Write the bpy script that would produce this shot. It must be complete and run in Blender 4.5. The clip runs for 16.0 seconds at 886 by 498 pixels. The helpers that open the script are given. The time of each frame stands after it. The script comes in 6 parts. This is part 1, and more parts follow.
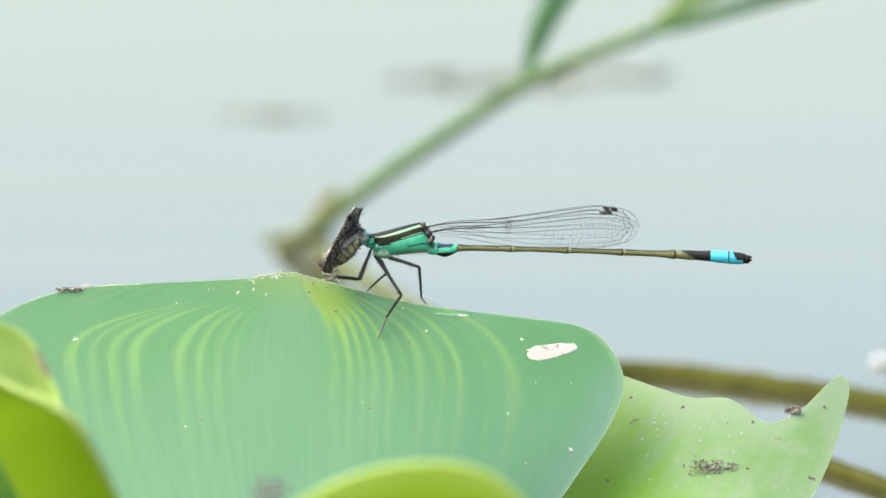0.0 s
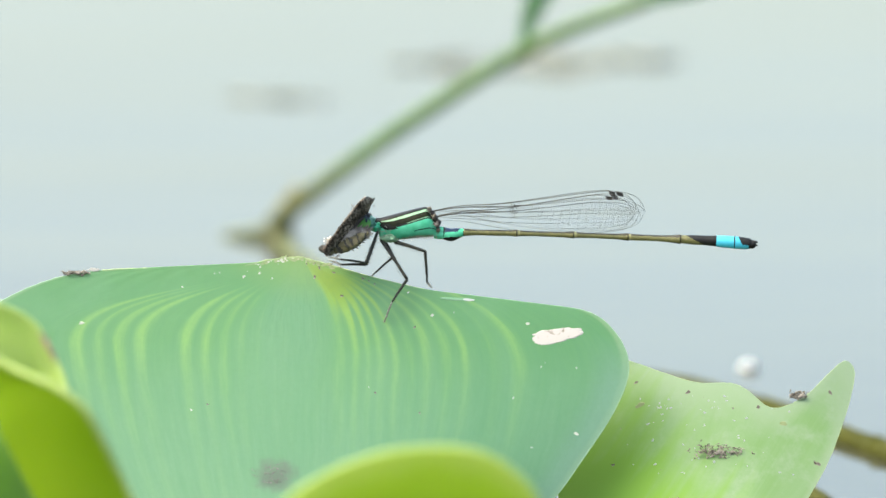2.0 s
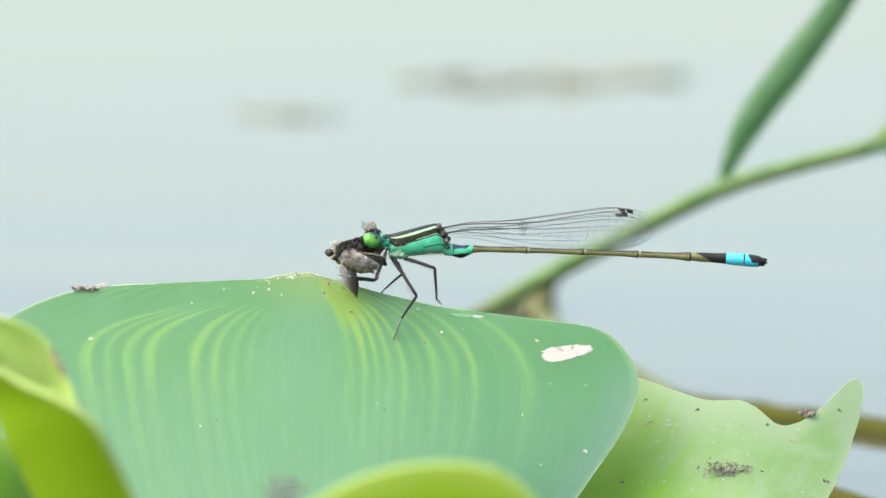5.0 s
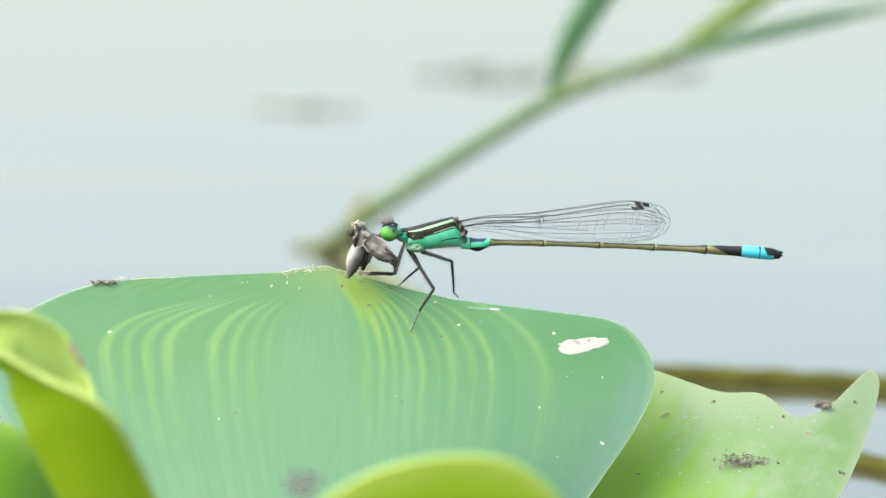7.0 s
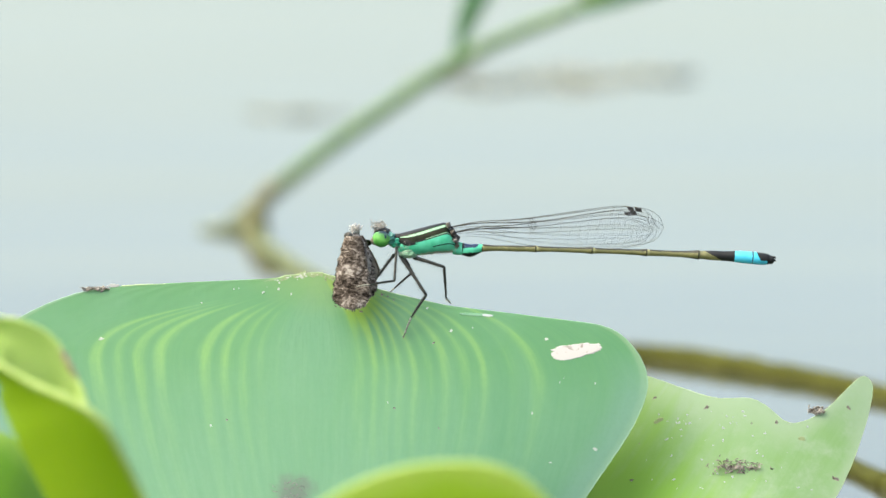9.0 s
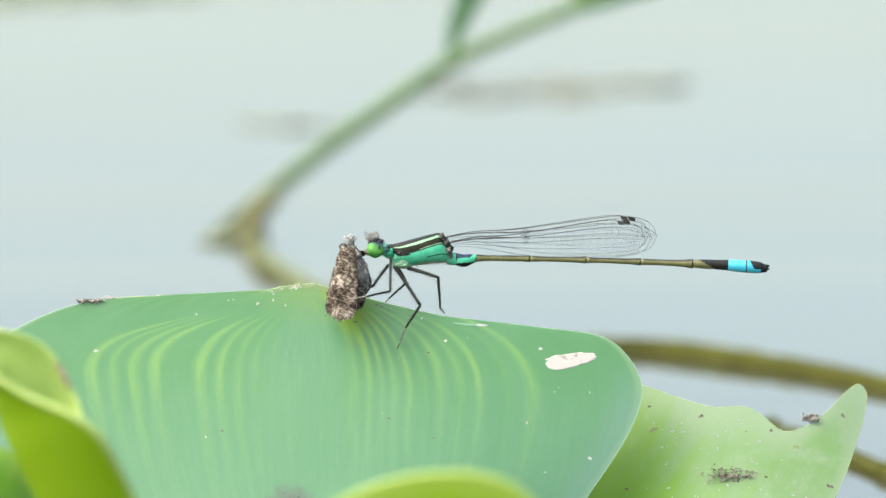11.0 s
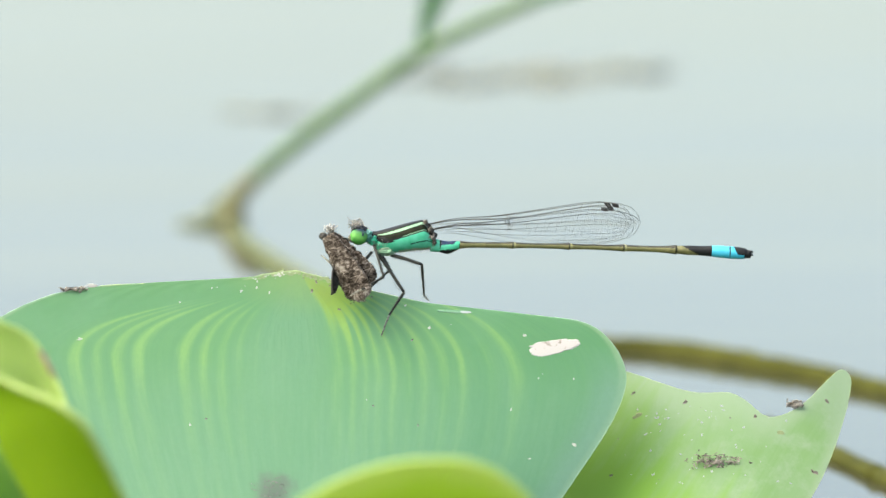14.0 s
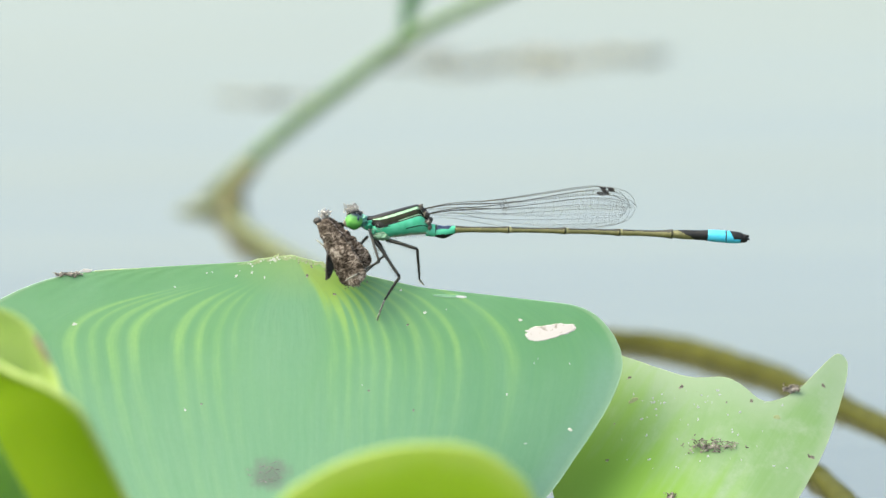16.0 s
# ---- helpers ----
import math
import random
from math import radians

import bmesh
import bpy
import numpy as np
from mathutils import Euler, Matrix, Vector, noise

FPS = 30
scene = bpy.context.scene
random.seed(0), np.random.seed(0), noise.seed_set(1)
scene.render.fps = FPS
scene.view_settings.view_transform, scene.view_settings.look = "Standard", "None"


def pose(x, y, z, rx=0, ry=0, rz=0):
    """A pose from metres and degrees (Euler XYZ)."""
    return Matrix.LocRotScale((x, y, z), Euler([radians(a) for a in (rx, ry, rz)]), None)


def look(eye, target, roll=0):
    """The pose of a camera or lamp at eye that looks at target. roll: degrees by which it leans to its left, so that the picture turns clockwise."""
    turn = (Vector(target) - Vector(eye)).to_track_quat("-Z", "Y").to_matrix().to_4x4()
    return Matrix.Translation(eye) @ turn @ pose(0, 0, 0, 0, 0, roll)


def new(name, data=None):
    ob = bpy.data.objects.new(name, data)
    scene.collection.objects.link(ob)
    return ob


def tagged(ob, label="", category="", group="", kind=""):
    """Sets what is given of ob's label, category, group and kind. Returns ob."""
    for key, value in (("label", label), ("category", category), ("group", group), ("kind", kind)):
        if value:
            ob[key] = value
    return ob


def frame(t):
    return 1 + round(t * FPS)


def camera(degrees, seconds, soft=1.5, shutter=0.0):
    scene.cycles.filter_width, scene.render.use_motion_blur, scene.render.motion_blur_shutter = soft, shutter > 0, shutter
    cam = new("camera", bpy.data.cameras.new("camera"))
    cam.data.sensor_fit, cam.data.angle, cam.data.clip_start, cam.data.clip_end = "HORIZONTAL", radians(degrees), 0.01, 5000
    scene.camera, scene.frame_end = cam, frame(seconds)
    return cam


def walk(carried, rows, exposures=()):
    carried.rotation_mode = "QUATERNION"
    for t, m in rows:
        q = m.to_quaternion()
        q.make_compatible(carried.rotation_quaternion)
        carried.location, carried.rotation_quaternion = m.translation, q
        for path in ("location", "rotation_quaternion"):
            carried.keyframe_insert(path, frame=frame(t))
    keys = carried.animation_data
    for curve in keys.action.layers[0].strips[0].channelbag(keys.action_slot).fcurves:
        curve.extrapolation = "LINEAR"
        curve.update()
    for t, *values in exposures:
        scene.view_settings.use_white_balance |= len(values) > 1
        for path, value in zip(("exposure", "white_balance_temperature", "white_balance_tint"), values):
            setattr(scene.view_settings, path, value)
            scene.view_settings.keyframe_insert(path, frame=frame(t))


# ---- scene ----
cam = camera(7.51, 16.0, soft=1.5)
cam.data.dof.use_dof = True
cam.data.dof.focus_distance = 0.499
cam.data.dof.aperture_fstop = 42.0
walk(cam, [
    (0.0, look((0.0000, -0.4925, 0.0692), (0.00241, 0.00006, 0.00041), -0.15)),
    (0.5, look((0.0000, -0.4922, 0.0692), (0.00164, -0.00011, -0.00080), 0.08)),
    (1.0, look((0.0000, -0.4931, 0.0693), (0.00130, -0.00004, -0.00026), -0.10)),
    (1.5, look((0.0000, -0.4937, 0.0694), (0.00113, -0.00005, -0.00033), 0.00)),
    (2.0, look((0.0000, -0.4928, 0.0693), (0.00197, -0.00010, -0.00073), -0.04)),
    (2.5, look((0.0000, -0.4932, 0.0693), (0.00269, -0.00016, -0.00113), -0.33)),
    (3.0, look((0.0000, -0.4944, 0.0695), (0.00186, -0.00009, -0.00063), 0.21)),
    (3.5, look((0.0000, -0.4956, 0.0697), (0.00266, -0.00000, -0.00002), -0.08)),
    (3.7, look((0.0000, -0.4935, 0.0694), (0.00175, 0.00008, 0.00060), 0.10)),
    (5.8, look((0.0000, -0.4926, 0.0692), (0.00062, 0.00005, 0.00035), 0.04)),
    (6.0, look((0.0000, -0.4932, 0.0693), (0.00109, -0.00004, -0.00025), -0.40)),
    (6.5, look((0.0000, -0.4929, 0.0693), (0.00139, -0.00007, -0.00051), -0.43)),
    (7.0, look((0.0000, -0.4951, 0.0696), (0.00000, 0.00000, 0.00000), -0.00)),
    (7.5, look((0.0000, -0.4938, 0.0694), (0.00085, 0.00001, 0.00004), -0.23)),
    (8.0, look((0.0000, -0.4935, 0.0694), (0.00129, 0.00008, 0.00055), -0.40)),
    (8.5, look((0.0000, -0.4933, 0.0693), (0.00087, 0.00006, 0.00043), -0.07)),
    (9.0, look((0.0000, -0.4937, 0.0694), (0.00058, 0.00006, 0.00042), -0.10)),
    (9.2, look((0.0000, -0.4956, 0.0697), (0.00107, 0.00014, 0.00098), -0.11)),
    (11.3, look((0.0000, -0.4943, 0.0695), (0.00116, 0.00016, 0.00117), -0.45)),
    (11.5, look((0.0000, -0.4943, 0.0695), (0.00141, 0.00007, 0.00047), -0.45)),
    (12.0, look((0.0000, -0.4934, 0.0693), (0.00147, 0.00007, 0.00050), -0.33)),
    (12.5, look((0.0000, -0.4952, 0.0696), (0.00175, 0.00001, 0.00010), -0.28)),
    (13.0, look((0.0000, -0.4956, 0.0697), (0.00318, 0.00006, 0.00041), 0.01)),
    (13.5, look((0.0000, -0.4956, 0.0697), (0.00116, 0.00006, 0.00039), -0.27)),
    (14.0, look((0.0000, -0.4942, 0.0695), (0.00224, 0.00003, 0.00020), -0.58)),
    (14.5, look((0.0000, -0.4940, 0.0694), (0.00185, 0.00010, 0.00073), -0.53)),
    (15.0, look((0.0000, -0.4939, 0.0694), (0.00137, -0.00005, -0.00036), -0.33)),
    (15.5, look((0.0000, -0.4944, 0.0695), (0.00201, -0.00004, -0.00031), -0.63)),
    (16.0, look((0.0000, -0.4932, 0.0693), (0.00256, -0.00013, -0.00093), -0.64)),
], exposures=((0.0, 1.89, 6900, 5.5), (5.8, 1.91, 6900, 5.5), (7.0, 1.94, 6900, 5.5), (9.0, 1.90, 6900, 5.5), (16.0, 1.87, 6900, 5.5)))

# ---- light: a bright overcast sky ----
world = bpy.data.worlds.new("overcast_sky")
scene.world = world
world.use_nodes = True
wn = world.node_tree.nodes
wl = world.node_tree.links
sky = wn.new("ShaderNodeTexSky")
sky.sky_type = "NISHITA"
sky.sun_disc = False
sky.sun_elevation = radians(55)
sky.sun_rotation = radians(-107)
sky.dust_density = 4.8
sky.ozone_density = 0.4
wl.new(sky.outputs["Color"], wn["Background"].inputs["Color"])
wn["Background"].inputs["Strength"].default_value = 0.15
sun = new("sun", bpy.data.lights.new("sun", "SUN"))
sun.data.energy = 1.0
sun.data.angle = radians(75)
sun.data.color = (1.0, 0.97, 0.92)
sun.matrix_world = look((-0.55, -0.17, 0.82), (0, 0, 0))

WATER = -0.027
MM = 0.001
# The near plants and the damselfly stand on a base that leans back a little.
LEAN = pose(0, 0, 0, -8, 0, 0)


# ---- materials ----
class Nodes:
    def __init__(self, name):
        self.mat = bpy.data.materials.new(name)
        self.mat.use_nodes = True
        self.tree = self.mat.node_tree
        self.tree.nodes.clear()
        self.out = self.add("ShaderNodeOutputMaterial")

    def add(self, kind):
        return self.tree.nodes.new(kind)

    def blade_map(self):
        n = self.add("ShaderNodeUVMap")
        n.uv_map = "blade"
        return n.outputs["UV"]

    def link(self, a, b):
        self.tree.links.new(a, b)

    def noise(self, vec, scale, detail=4.0, rough=0.55):
        n = self.add("ShaderNodeTexNoise")
        n.inputs["Scale"].default_value = scale
        n.inputs["Detail"].default_value = detail
        n.inputs["Roughness"].default_value = rough
        self.link(vec, n.inputs["Vector"])
        return n.outputs["Fac"]

    def ramp(self, fac, stops, blend="LINEAR"):
        r = self.add("ShaderNodeValToRGB")
        els = r.color_ramp.elements
        while len(els) < len(stops):
            els.new(0.5)
        for e, (p, c) in zip(els, stops):
            e.position = p
            e.color = (*c, 1) if len(c) == 3 else c
        self.link(fac, r.inputs["Fac"])
        r.color_ramp.interpolation = blend
        return r.outputs["Color"]

    def mix(self, fac, a, b, blend="MIX"):
        m = self.add("ShaderNodeMix")
        m.data_type = "RGBA"
        m.blend_type = blend
        if isinstance(fac, float):
            m.inputs[0].default_value = fac
        else:
            self.link(fac, m.inputs[0])
        for sock, v in ((m.inputs[6], a), (m.inputs[7], b)):
            if isinstance(v, tuple):
                sock.default_value = (*v, 1)
            else:
                self.link(v, sock)
        return m.outputs[2]

    def math(self, op, a, b=0.0):
        m = self.add("ShaderNodeMath")
        m.operation = op
        for sock, v in ((m.inputs[0], a), (m.inputs[1], b)):
            if isinstance(v, (int, float)):
                sock.default_value = v
            else:
                self.link(v, sock)
        return m.outputs[0]

    def mapped(self, vec, scale):
        m = self.add("ShaderNodeMapping")
        m.inputs["Scale"].default_value = scale
        self.link(vec, m.inputs["Vector"])
        return m.outputs["Vector"]

    def bump(self, height, strength, distance):
        b = self.add("ShaderNodeBump")
        b.inputs["Strength"].default_value = strength
        b.inputs["Distance"].default_value = distance
        self.link(height, b.inputs["Height"])
        return b.outputs["Normal"]

    def surface(self, color, rough=0.5, normal=None, spec=0.5, metal=0.0, sheer=0.0, sheer_color=None):
        p = self.add("ShaderNodeBsdfPrincipled")
        if isinstance(color, tuple):
            p.inputs["Base Color"].default_value = (*color, 1)
        else:
            self.link(color, p.inputs["Base Color"])
        p.inputs["Roughness"].default_value = rough
        p.inputs["Specular IOR Level"].default_value = spec
        p.inputs["Metallic"].default_value = metal
        if normal:
            self.link(normal, p.inputs["Normal"])
        last = p.outputs["BSDF"]
        if sheer:
            tr = self.add("ShaderNodeBsdfTranslucent")
            c = sheer_color if sheer_color is not None else color
            if isinstance(c, tuple):
                tr.inputs["Color"].default_value = (*c, 1)
            else:
                self.link(c, tr.inputs["Color"])
            m = self.add("ShaderNodeMixShader")
            m.inputs[0].default_value = sheer
            self.link(last, m.inputs[1])
            self.link(tr.outputs[0], m.inputs[2])
            last = m.outputs[0]
        self.link(last, self.out.inputs["Surface"])
        return self.mat


def speckled(name, a, b, scale, rough=0.5, bump=0.3, depth=0.00003, spec=0.5, low=0.35, high=0.65, sheer=0.0):
    """Two colours in a fine irregular grain, with relief. scale: grains to the metre."""
    n = Nodes(name)
    co = n.add("ShaderNodeTexCoord").outputs["Object"]
    f = n.noise(co, scale, 5.0)
    g = n.noise(co, scale * 0.23, 3.0)
    col = n.ramp(n.math("ADD", n.math("MULTIPLY", f, 0.65), n.math("MULTIPLY", g, 0.35)), [(low, a), (high, b)])
    return n.surface(col, rough, n.bump(f, bump, depth), spec, sheer=sheer)


def leaf_material(name, dark, light, rib, edge, stripes, sheer, glow, rough=0.42, contrast=(0.42, 0.62)):
    """A leaf with long parallel veins; u runs across the blade, v from the tip to the stalk."""
    n = Nodes(name)
    uv = n.blade_map()
    co = n.add("ShaderNodeTexCoord").outputs["Object"]
    broad = n.noise(n.mapped(uv, (stripes, 0.9, 1)), 1.0, 2.0, 0.5)
    fine = n.noise(n.mapped(uv, (stripes * 4.5, 1.2, 1)), 1.0, 3.0, 0.6)
    patch = n.noise(co, 90.0, 3.0)
    hair = n.noise(n.mapped(uv, (stripes * 14, 3.0, 1)), 1.0, 2.0, 0.5)
    lines = n.math("ADD", n.math("MULTIPLY", broad, 0.68), n.math("MULTIPLY", fine, 0.32))
    col = n.ramp(lines, [(contrast[0], dark), (contrast[1], light)])
    col = n.mix(n.ramp(patch, [(0.42, (0, 0, 0)), (0.68, (0.7, 0.7, 0.7))]), col, rib)
    blotch = n.noise(co, 420.0, 5.0, 0.65)
    col = n.mix(n.ramp(blotch, [(0.46, (0, 0, 0)), (0.64, (0.8, 0.8, 0.8))]), col, rib)
    grain = n.noise(co, 2500.0, 4.0)
    col = n.mix(n.ramp(grain, [(0.35, (0.16, 0.16, 0.16)), (0.6, (0, 0, 0))]), col, dark)
    sep = n.add("ShaderNodeSeparateXYZ")
    n.link(uv, sep.inputs[0])
    across = n.math("ABSOLUTE", n.math("SUBTRACT", n.math("MULTIPLY", sep.outputs[0], 2.0), 1.0))
    rim = n.ramp(across, [(0.975, (0, 0, 0)), (0.992, (1, 1, 1))])
    col = n.mix(rim, col, edge)
    brim = n.ramp(n.math("ADD", sep.outputs[1], n.math("MULTIPLY", n.math("SUBTRACT", blotch, 0.5), 0.12)), [(0.005, (0.75, 0.75, 0.75)), (0.10, (0, 0, 0))])
    col = n.mix(brim, col, edge)
    height = n.math("ADD", n.math("MULTIPLY", hair, 0.6), n.math("MULTIPLY", fine, 0.8))
    return n.surface(col, rough, n.bump(height, 0.12, 0.00008), 0.35, sheer=sheer, sheer_color=glow)


def broad_leaf_material():
    """Blue-green waxy blade: pale middle, yellower bands along the veins, a yellow fold beside the tip."""
    n = Nodes("broad_waxy_leaf")
    uv = n.blade_map()
    co = n.add("ShaderNodeTexCoord").outputs["Object"]
    sep = n.add("ShaderNodeSeparateXYZ")
    n.link(uv, sep.inputs[0])
    u, v = sep.outputs[0], sep.outputs[1]
    across = n.math("ABSOLUTE", n.math("SUBTRACT", n.math("MULTIPLY", u, 2.0), 1.0))
    place = n.add("ShaderNodeSeparateXYZ")
    n.link(co, place.inputs[0])
    # millimetres right of and below the fold beside the tip
    px = n.math("ADD", n.math("MULTIPLY", place.outputs[0], 1000.0), 8.2)
    pz = n.math("SUBTRACT", n.math("MULTIPLY", place.outputs[2], -1000.0), 1.7)
    # vein coordinate: the veins leave the tip in a fan, swing out and hang down the blade
    qx = n.math("ADD", px, 0.5)
    qz = n.math("MAXIMUM", n.math("ADD", pz, 0.4), 0.08)

    def swing(depth, power, close, length):
        rise = n.math("POWER", n.math("DIVIDE", qz, depth), power)
        g = n.math("SUBTRACT", 1.0, n.math("EXPONENT", n.math("MULTIPLY", rise, -1.0)))
        fall = n.math("DIVIDE", qz, length)
        return n.math("MULTIPLY", g, n.math("SUBTRACT", 1.0, n.math("MULTIPLY", n.math("MULTIPLY", fall, fall), close))), g
    swing_l, out_l = swing(2.8, 1.9, 0.14, 13.4)
    swing_r, out_r = swing(2.6, 1.1, 0.08, 11.2)
    vein_l = n.math("DIVIDE", n.math("MINIMUM", qx, 0.0), swing_l)
    vein_r = n.math("DIVIDE", n.math("MAXIMUM", qx, 0.0), swing_r)
    vein = n.math("ADD", vein_l, vein_r)
    wander = n.math("MULTIPLY", n.math("SUBTRACT", n.noise(co, 130.0, 2.0), 0.5), 0.8)
    vein = n.math("ADD", vein, wander)
    along = n.add("ShaderNodeCombineXYZ")
    n.link(vein, along.inputs[0])
    n.link(n.math("MULTIPLY", qz, 0.12), along.inputs[1])
    veins = along.outputs[0]
    fine = n.noise(veins, 2.3, 3.0, 0.6)
    hair = n.noise(veins, 7.0, 2.0, 0.5)

    def stripes(bands, reach):
        """Grey levels along one half: a peak at each yellow vein, a trough half way to the next."""
        stops, last = [(0.0, (0.1,) * 3)], None
        for at, power in bands:
            if last is not None and at - last > 0.9:
                gap = min((at - last) / 2, 0.8)
                stops.append(((last + gap) / reach, (0.08,) * 3))
                if at - last > 2.2:
                    stops.append(((at - 0.7) / reach, (0.02,) * 3))
            stops.append((at / reach, (power,) * 3))
            last = at
        stops.append(((last + 1.0) / reach, (0.05,) * 3))
        return stops
    left = n.ramp(n.math("DIVIDE", n.math("MULTIPLY", vein, -1.0), 23.5), stripes(((1.9, 0.35), (2.9, 0.4), (4.05, 0.5), (5.3, 0.65), (6.55, 0.85), (8.05, 1.0), (9.6, 0.3), (11.4, 1.0), (12.9, 0.9), (14.4, 0.7), (15.9, 1.0)), 22.0), "EASE")
    right = n.ramp(n.math("DIVIDE", vein, 22.0), stripes(((1.6, 0.3), (3.4, 0.65), (4.6, 0.85), (5.6, 0.7), (6.6, 0.9), (7.7, 0.85), (8.9, 0.5), (10.1, 0.85), (11.7, 0.65), (13.2, 0.8), (15.7, 0.35), (17.4, 0.8)), 22.0), "EASE")
    shown_l = n.ramp(out_l, [(0.30, (0, 0, 0)), (0.72, (1, 1, 1))])
    shown_r = n.ramp(out_r, [(0.25, (0.2, 0.2, 0.2)), (0.70, (1, 1, 1))])
    is_left = n.math("LESS_THAN", vein, 0.0)
    stripe = n.math("ADD", n.math("MULTIPLY", n.math("MULTIPLY", left, shown_l), is_left), n.math("MULTIPLY", n.math("MULTIPLY", right, shown_r), n.math("SUBTRACT", 1.0, is_left)))
    calm = n.math("ADD", n.math("MULTIPLY", n.math("MULTIPLY", shown_l, shown_l), 0.20), 0.03)
    lines = n.math("ADD", n.math("MULTIPLY", stripe, 0.24), n.math("ADD", n.math("MULTIPLY", n.math("SUBTRACT", fine, 0.5), calm), 0.40))
    col = n.ramp(lines, [(0.37, (0.062, 0.196, 0.080)), (0.48, (0.078, 0.218, 0.082)), (0.64, (0.142, 0.298, 0.088))])
    # the bands begin under the rim and fade into the pale lower blade
    drift_v = n.math("MULTIPLY", n.math("SUBTRACT", n.noise(veins, 0.5, 1.0), 0.5), 7.0)
    fall = n.math("DIVIDE", n.math("ADD", pz, drift_v), 16.0)
    fade = n.ramp(fall, [(0.36, (0, 0, 0)), (0.60, (0.6, 0.6, 0.6)), (0.85, (0.92, 0.92, 0.92))])
    middle = n.ramp(n.math("DIVIDE", n.math("ADD", vein, 8.0), 16.0), [(0.20, (0, 0, 0)), (0.36, (0.75, 0.75, 0.75)), (0.56, (0.75, 0.75, 0.75)), (0.74, (0, 0, 0))])
    middle = n.math("MULTIPLY", middle, n.ramp(n.math("DIVIDE", pz, 10.0), [(0.05, (0.2, 0.2, 0.2)), (0.35, (1, 1, 1))]))
    patch = n.noise(co, 70.0, 3.0)
    soft = n.math("MULTIPLY", n.math("MAXIMUM", fade, middle), n.ramp(patch, [(0.3, (0.86, 0.86, 0.86)), (0.6, (1, 1, 1))]))
    pale = n.ramp(n.math("ADD", n.math("MULTIPLY", fine, 0.5), n.math("MULTIPLY", patch, 0.5)), [(0.35, (0.080, 0.214, 0.112)), (0.65, (0.112, 0.250, 0.140))])
    col = n.mix(soft, col, pale)
    start = n.ramp(n.math("DIVIDE", n.math("ADD", pz, n.math("MULTIPLY", drift_v, 0.25)), 10.0), [(0.02, (0.5, 0.5, 0.5)), (0.2, (0, 0, 0))])
    col = n.mix(start, col, (0.080, 0.222, 0.068))
    # thin darker veins that fan out of the tip
    dark_vein = n.math("MULTIPLY", n.ramp(hair, [(0.52, (0, 0, 0)), (0.66, (1, 1, 1))]), n.ramp(n.math("DIVIDE", pz, 10.0), [(0.02, (0.6, 0.6, 0.6)), (0.5, (0.3, 0.3, 0.3)), (0.9, (0, 0, 0))]))
    dark_vein = n.math("MULTIPLY", dark_vein, n.ramp(n.math("DIVIDE", n.math("ADD", vein, 8.0), 16.0), [(0.2, (0, 0, 0)), (0.38, (1, 1, 1)), (0.6, (1, 1, 1)), (0.85, (0, 0, 0))]))
    col = n.mix(dark_vein, col, (0.058, 0.165, 0.085))
    bloom = n.ramp(n.noise(co, 160.0, 4.0), [(0.5, (0, 0, 0)), (0.75, (0.4, 0.4, 0.4))])
    col = n.mix(bloom, col, (0.115, 0.26, 0.14))
    # the yellow fold: a wedge with streaks that run out along the veins
    far = n.math("SQRT", n.math("ADD", n.math("MULTIPLY", px, px), n.math("MULTIPLY", pz, pz)))
    turn = n.math("DIVIDE", n.math("ARCTAN2", pz, px), 1.5708)
    turn = n.math("ADD", turn, n.math("MULTIPLY", n.math("SUBTRACT", fine, 0.5), 0.22))
    wedge = n.ramp(turn, [(0.08, (0, 0, 0)), (0.24, (0.75, 0.75, 0.75)), (0.36, (1, 1, 1)), (0.58, (1, 1, 1)), (0.70, (0, 0, 0))])
    reach = n.ramp(n.math("DIVIDE", far, 12.0), [(0.03, (0.7, 0.7, 0.7)), (0.10, (1, 1, 1)), (0.30, (0.85, 0.85, 0.85)), (0.60, (0.45, 0.45, 0.45)), (0.97, (0, 0, 0))])
    streak = n.ramp(n.math("ADD", lines, n.math("MULTIPLY", n.math("SUBTRACT", 0.4, n.math("DIVIDE", far, 12.0)), 0.8)), [(0.40, (0, 0, 0)), (0.54, (1, 1, 1))])
    col = n.mix(n.math("MULTIPLY", n.math("MULTIPLY", wedge, reach), streak), col, (0.190, 0.335, 0.050))
    olive = n.math("MULTIPLY", n.ramp(turn, [(0.14, (0, 0, 0)), (0.30, (1, 1, 1)), (0.52, (1, 1, 1)), (0.68, (0, 0, 0))]), n.ramp(n.math("DIVIDE", far, 12.0), [(0.04, (0.5, 0.5, 0.5)), (0.12, (0.9, 0.9, 0.9)), (0.22, (0.75, 0.75, 0.75)), (0.40, (0, 0, 0))]))
    col = n.mix(olive, col, (0.118, 0.205, 0.006))
    # a grey dried stain low on the blade
    sx = n.math("DIVIDE", n.math("ADD", px, 2.1), 1.8)
    sz = n.math("DIVIDE", n.math("SUBTRACT", pz, 15.5), 1.35)
    ring = n.math("SQRT", n.math("ADD", n.math("MULTIPLY", sx, sx), n.math("MULTIPLY", sz, sz)))
    ring = n.math("ADD", ring, n.math("MULTIPLY", n.math("SUBTRACT", n.noise(co, 900.0, 5.0, 0.7), 0.5), 1.6))
    stain = n.ramp(ring, [(0.45, (0.95, 0.95, 0.95)), (1.05, (0, 0, 0))])
    col = n.mix(stain, col, (0.085, 0.125, 0.095))
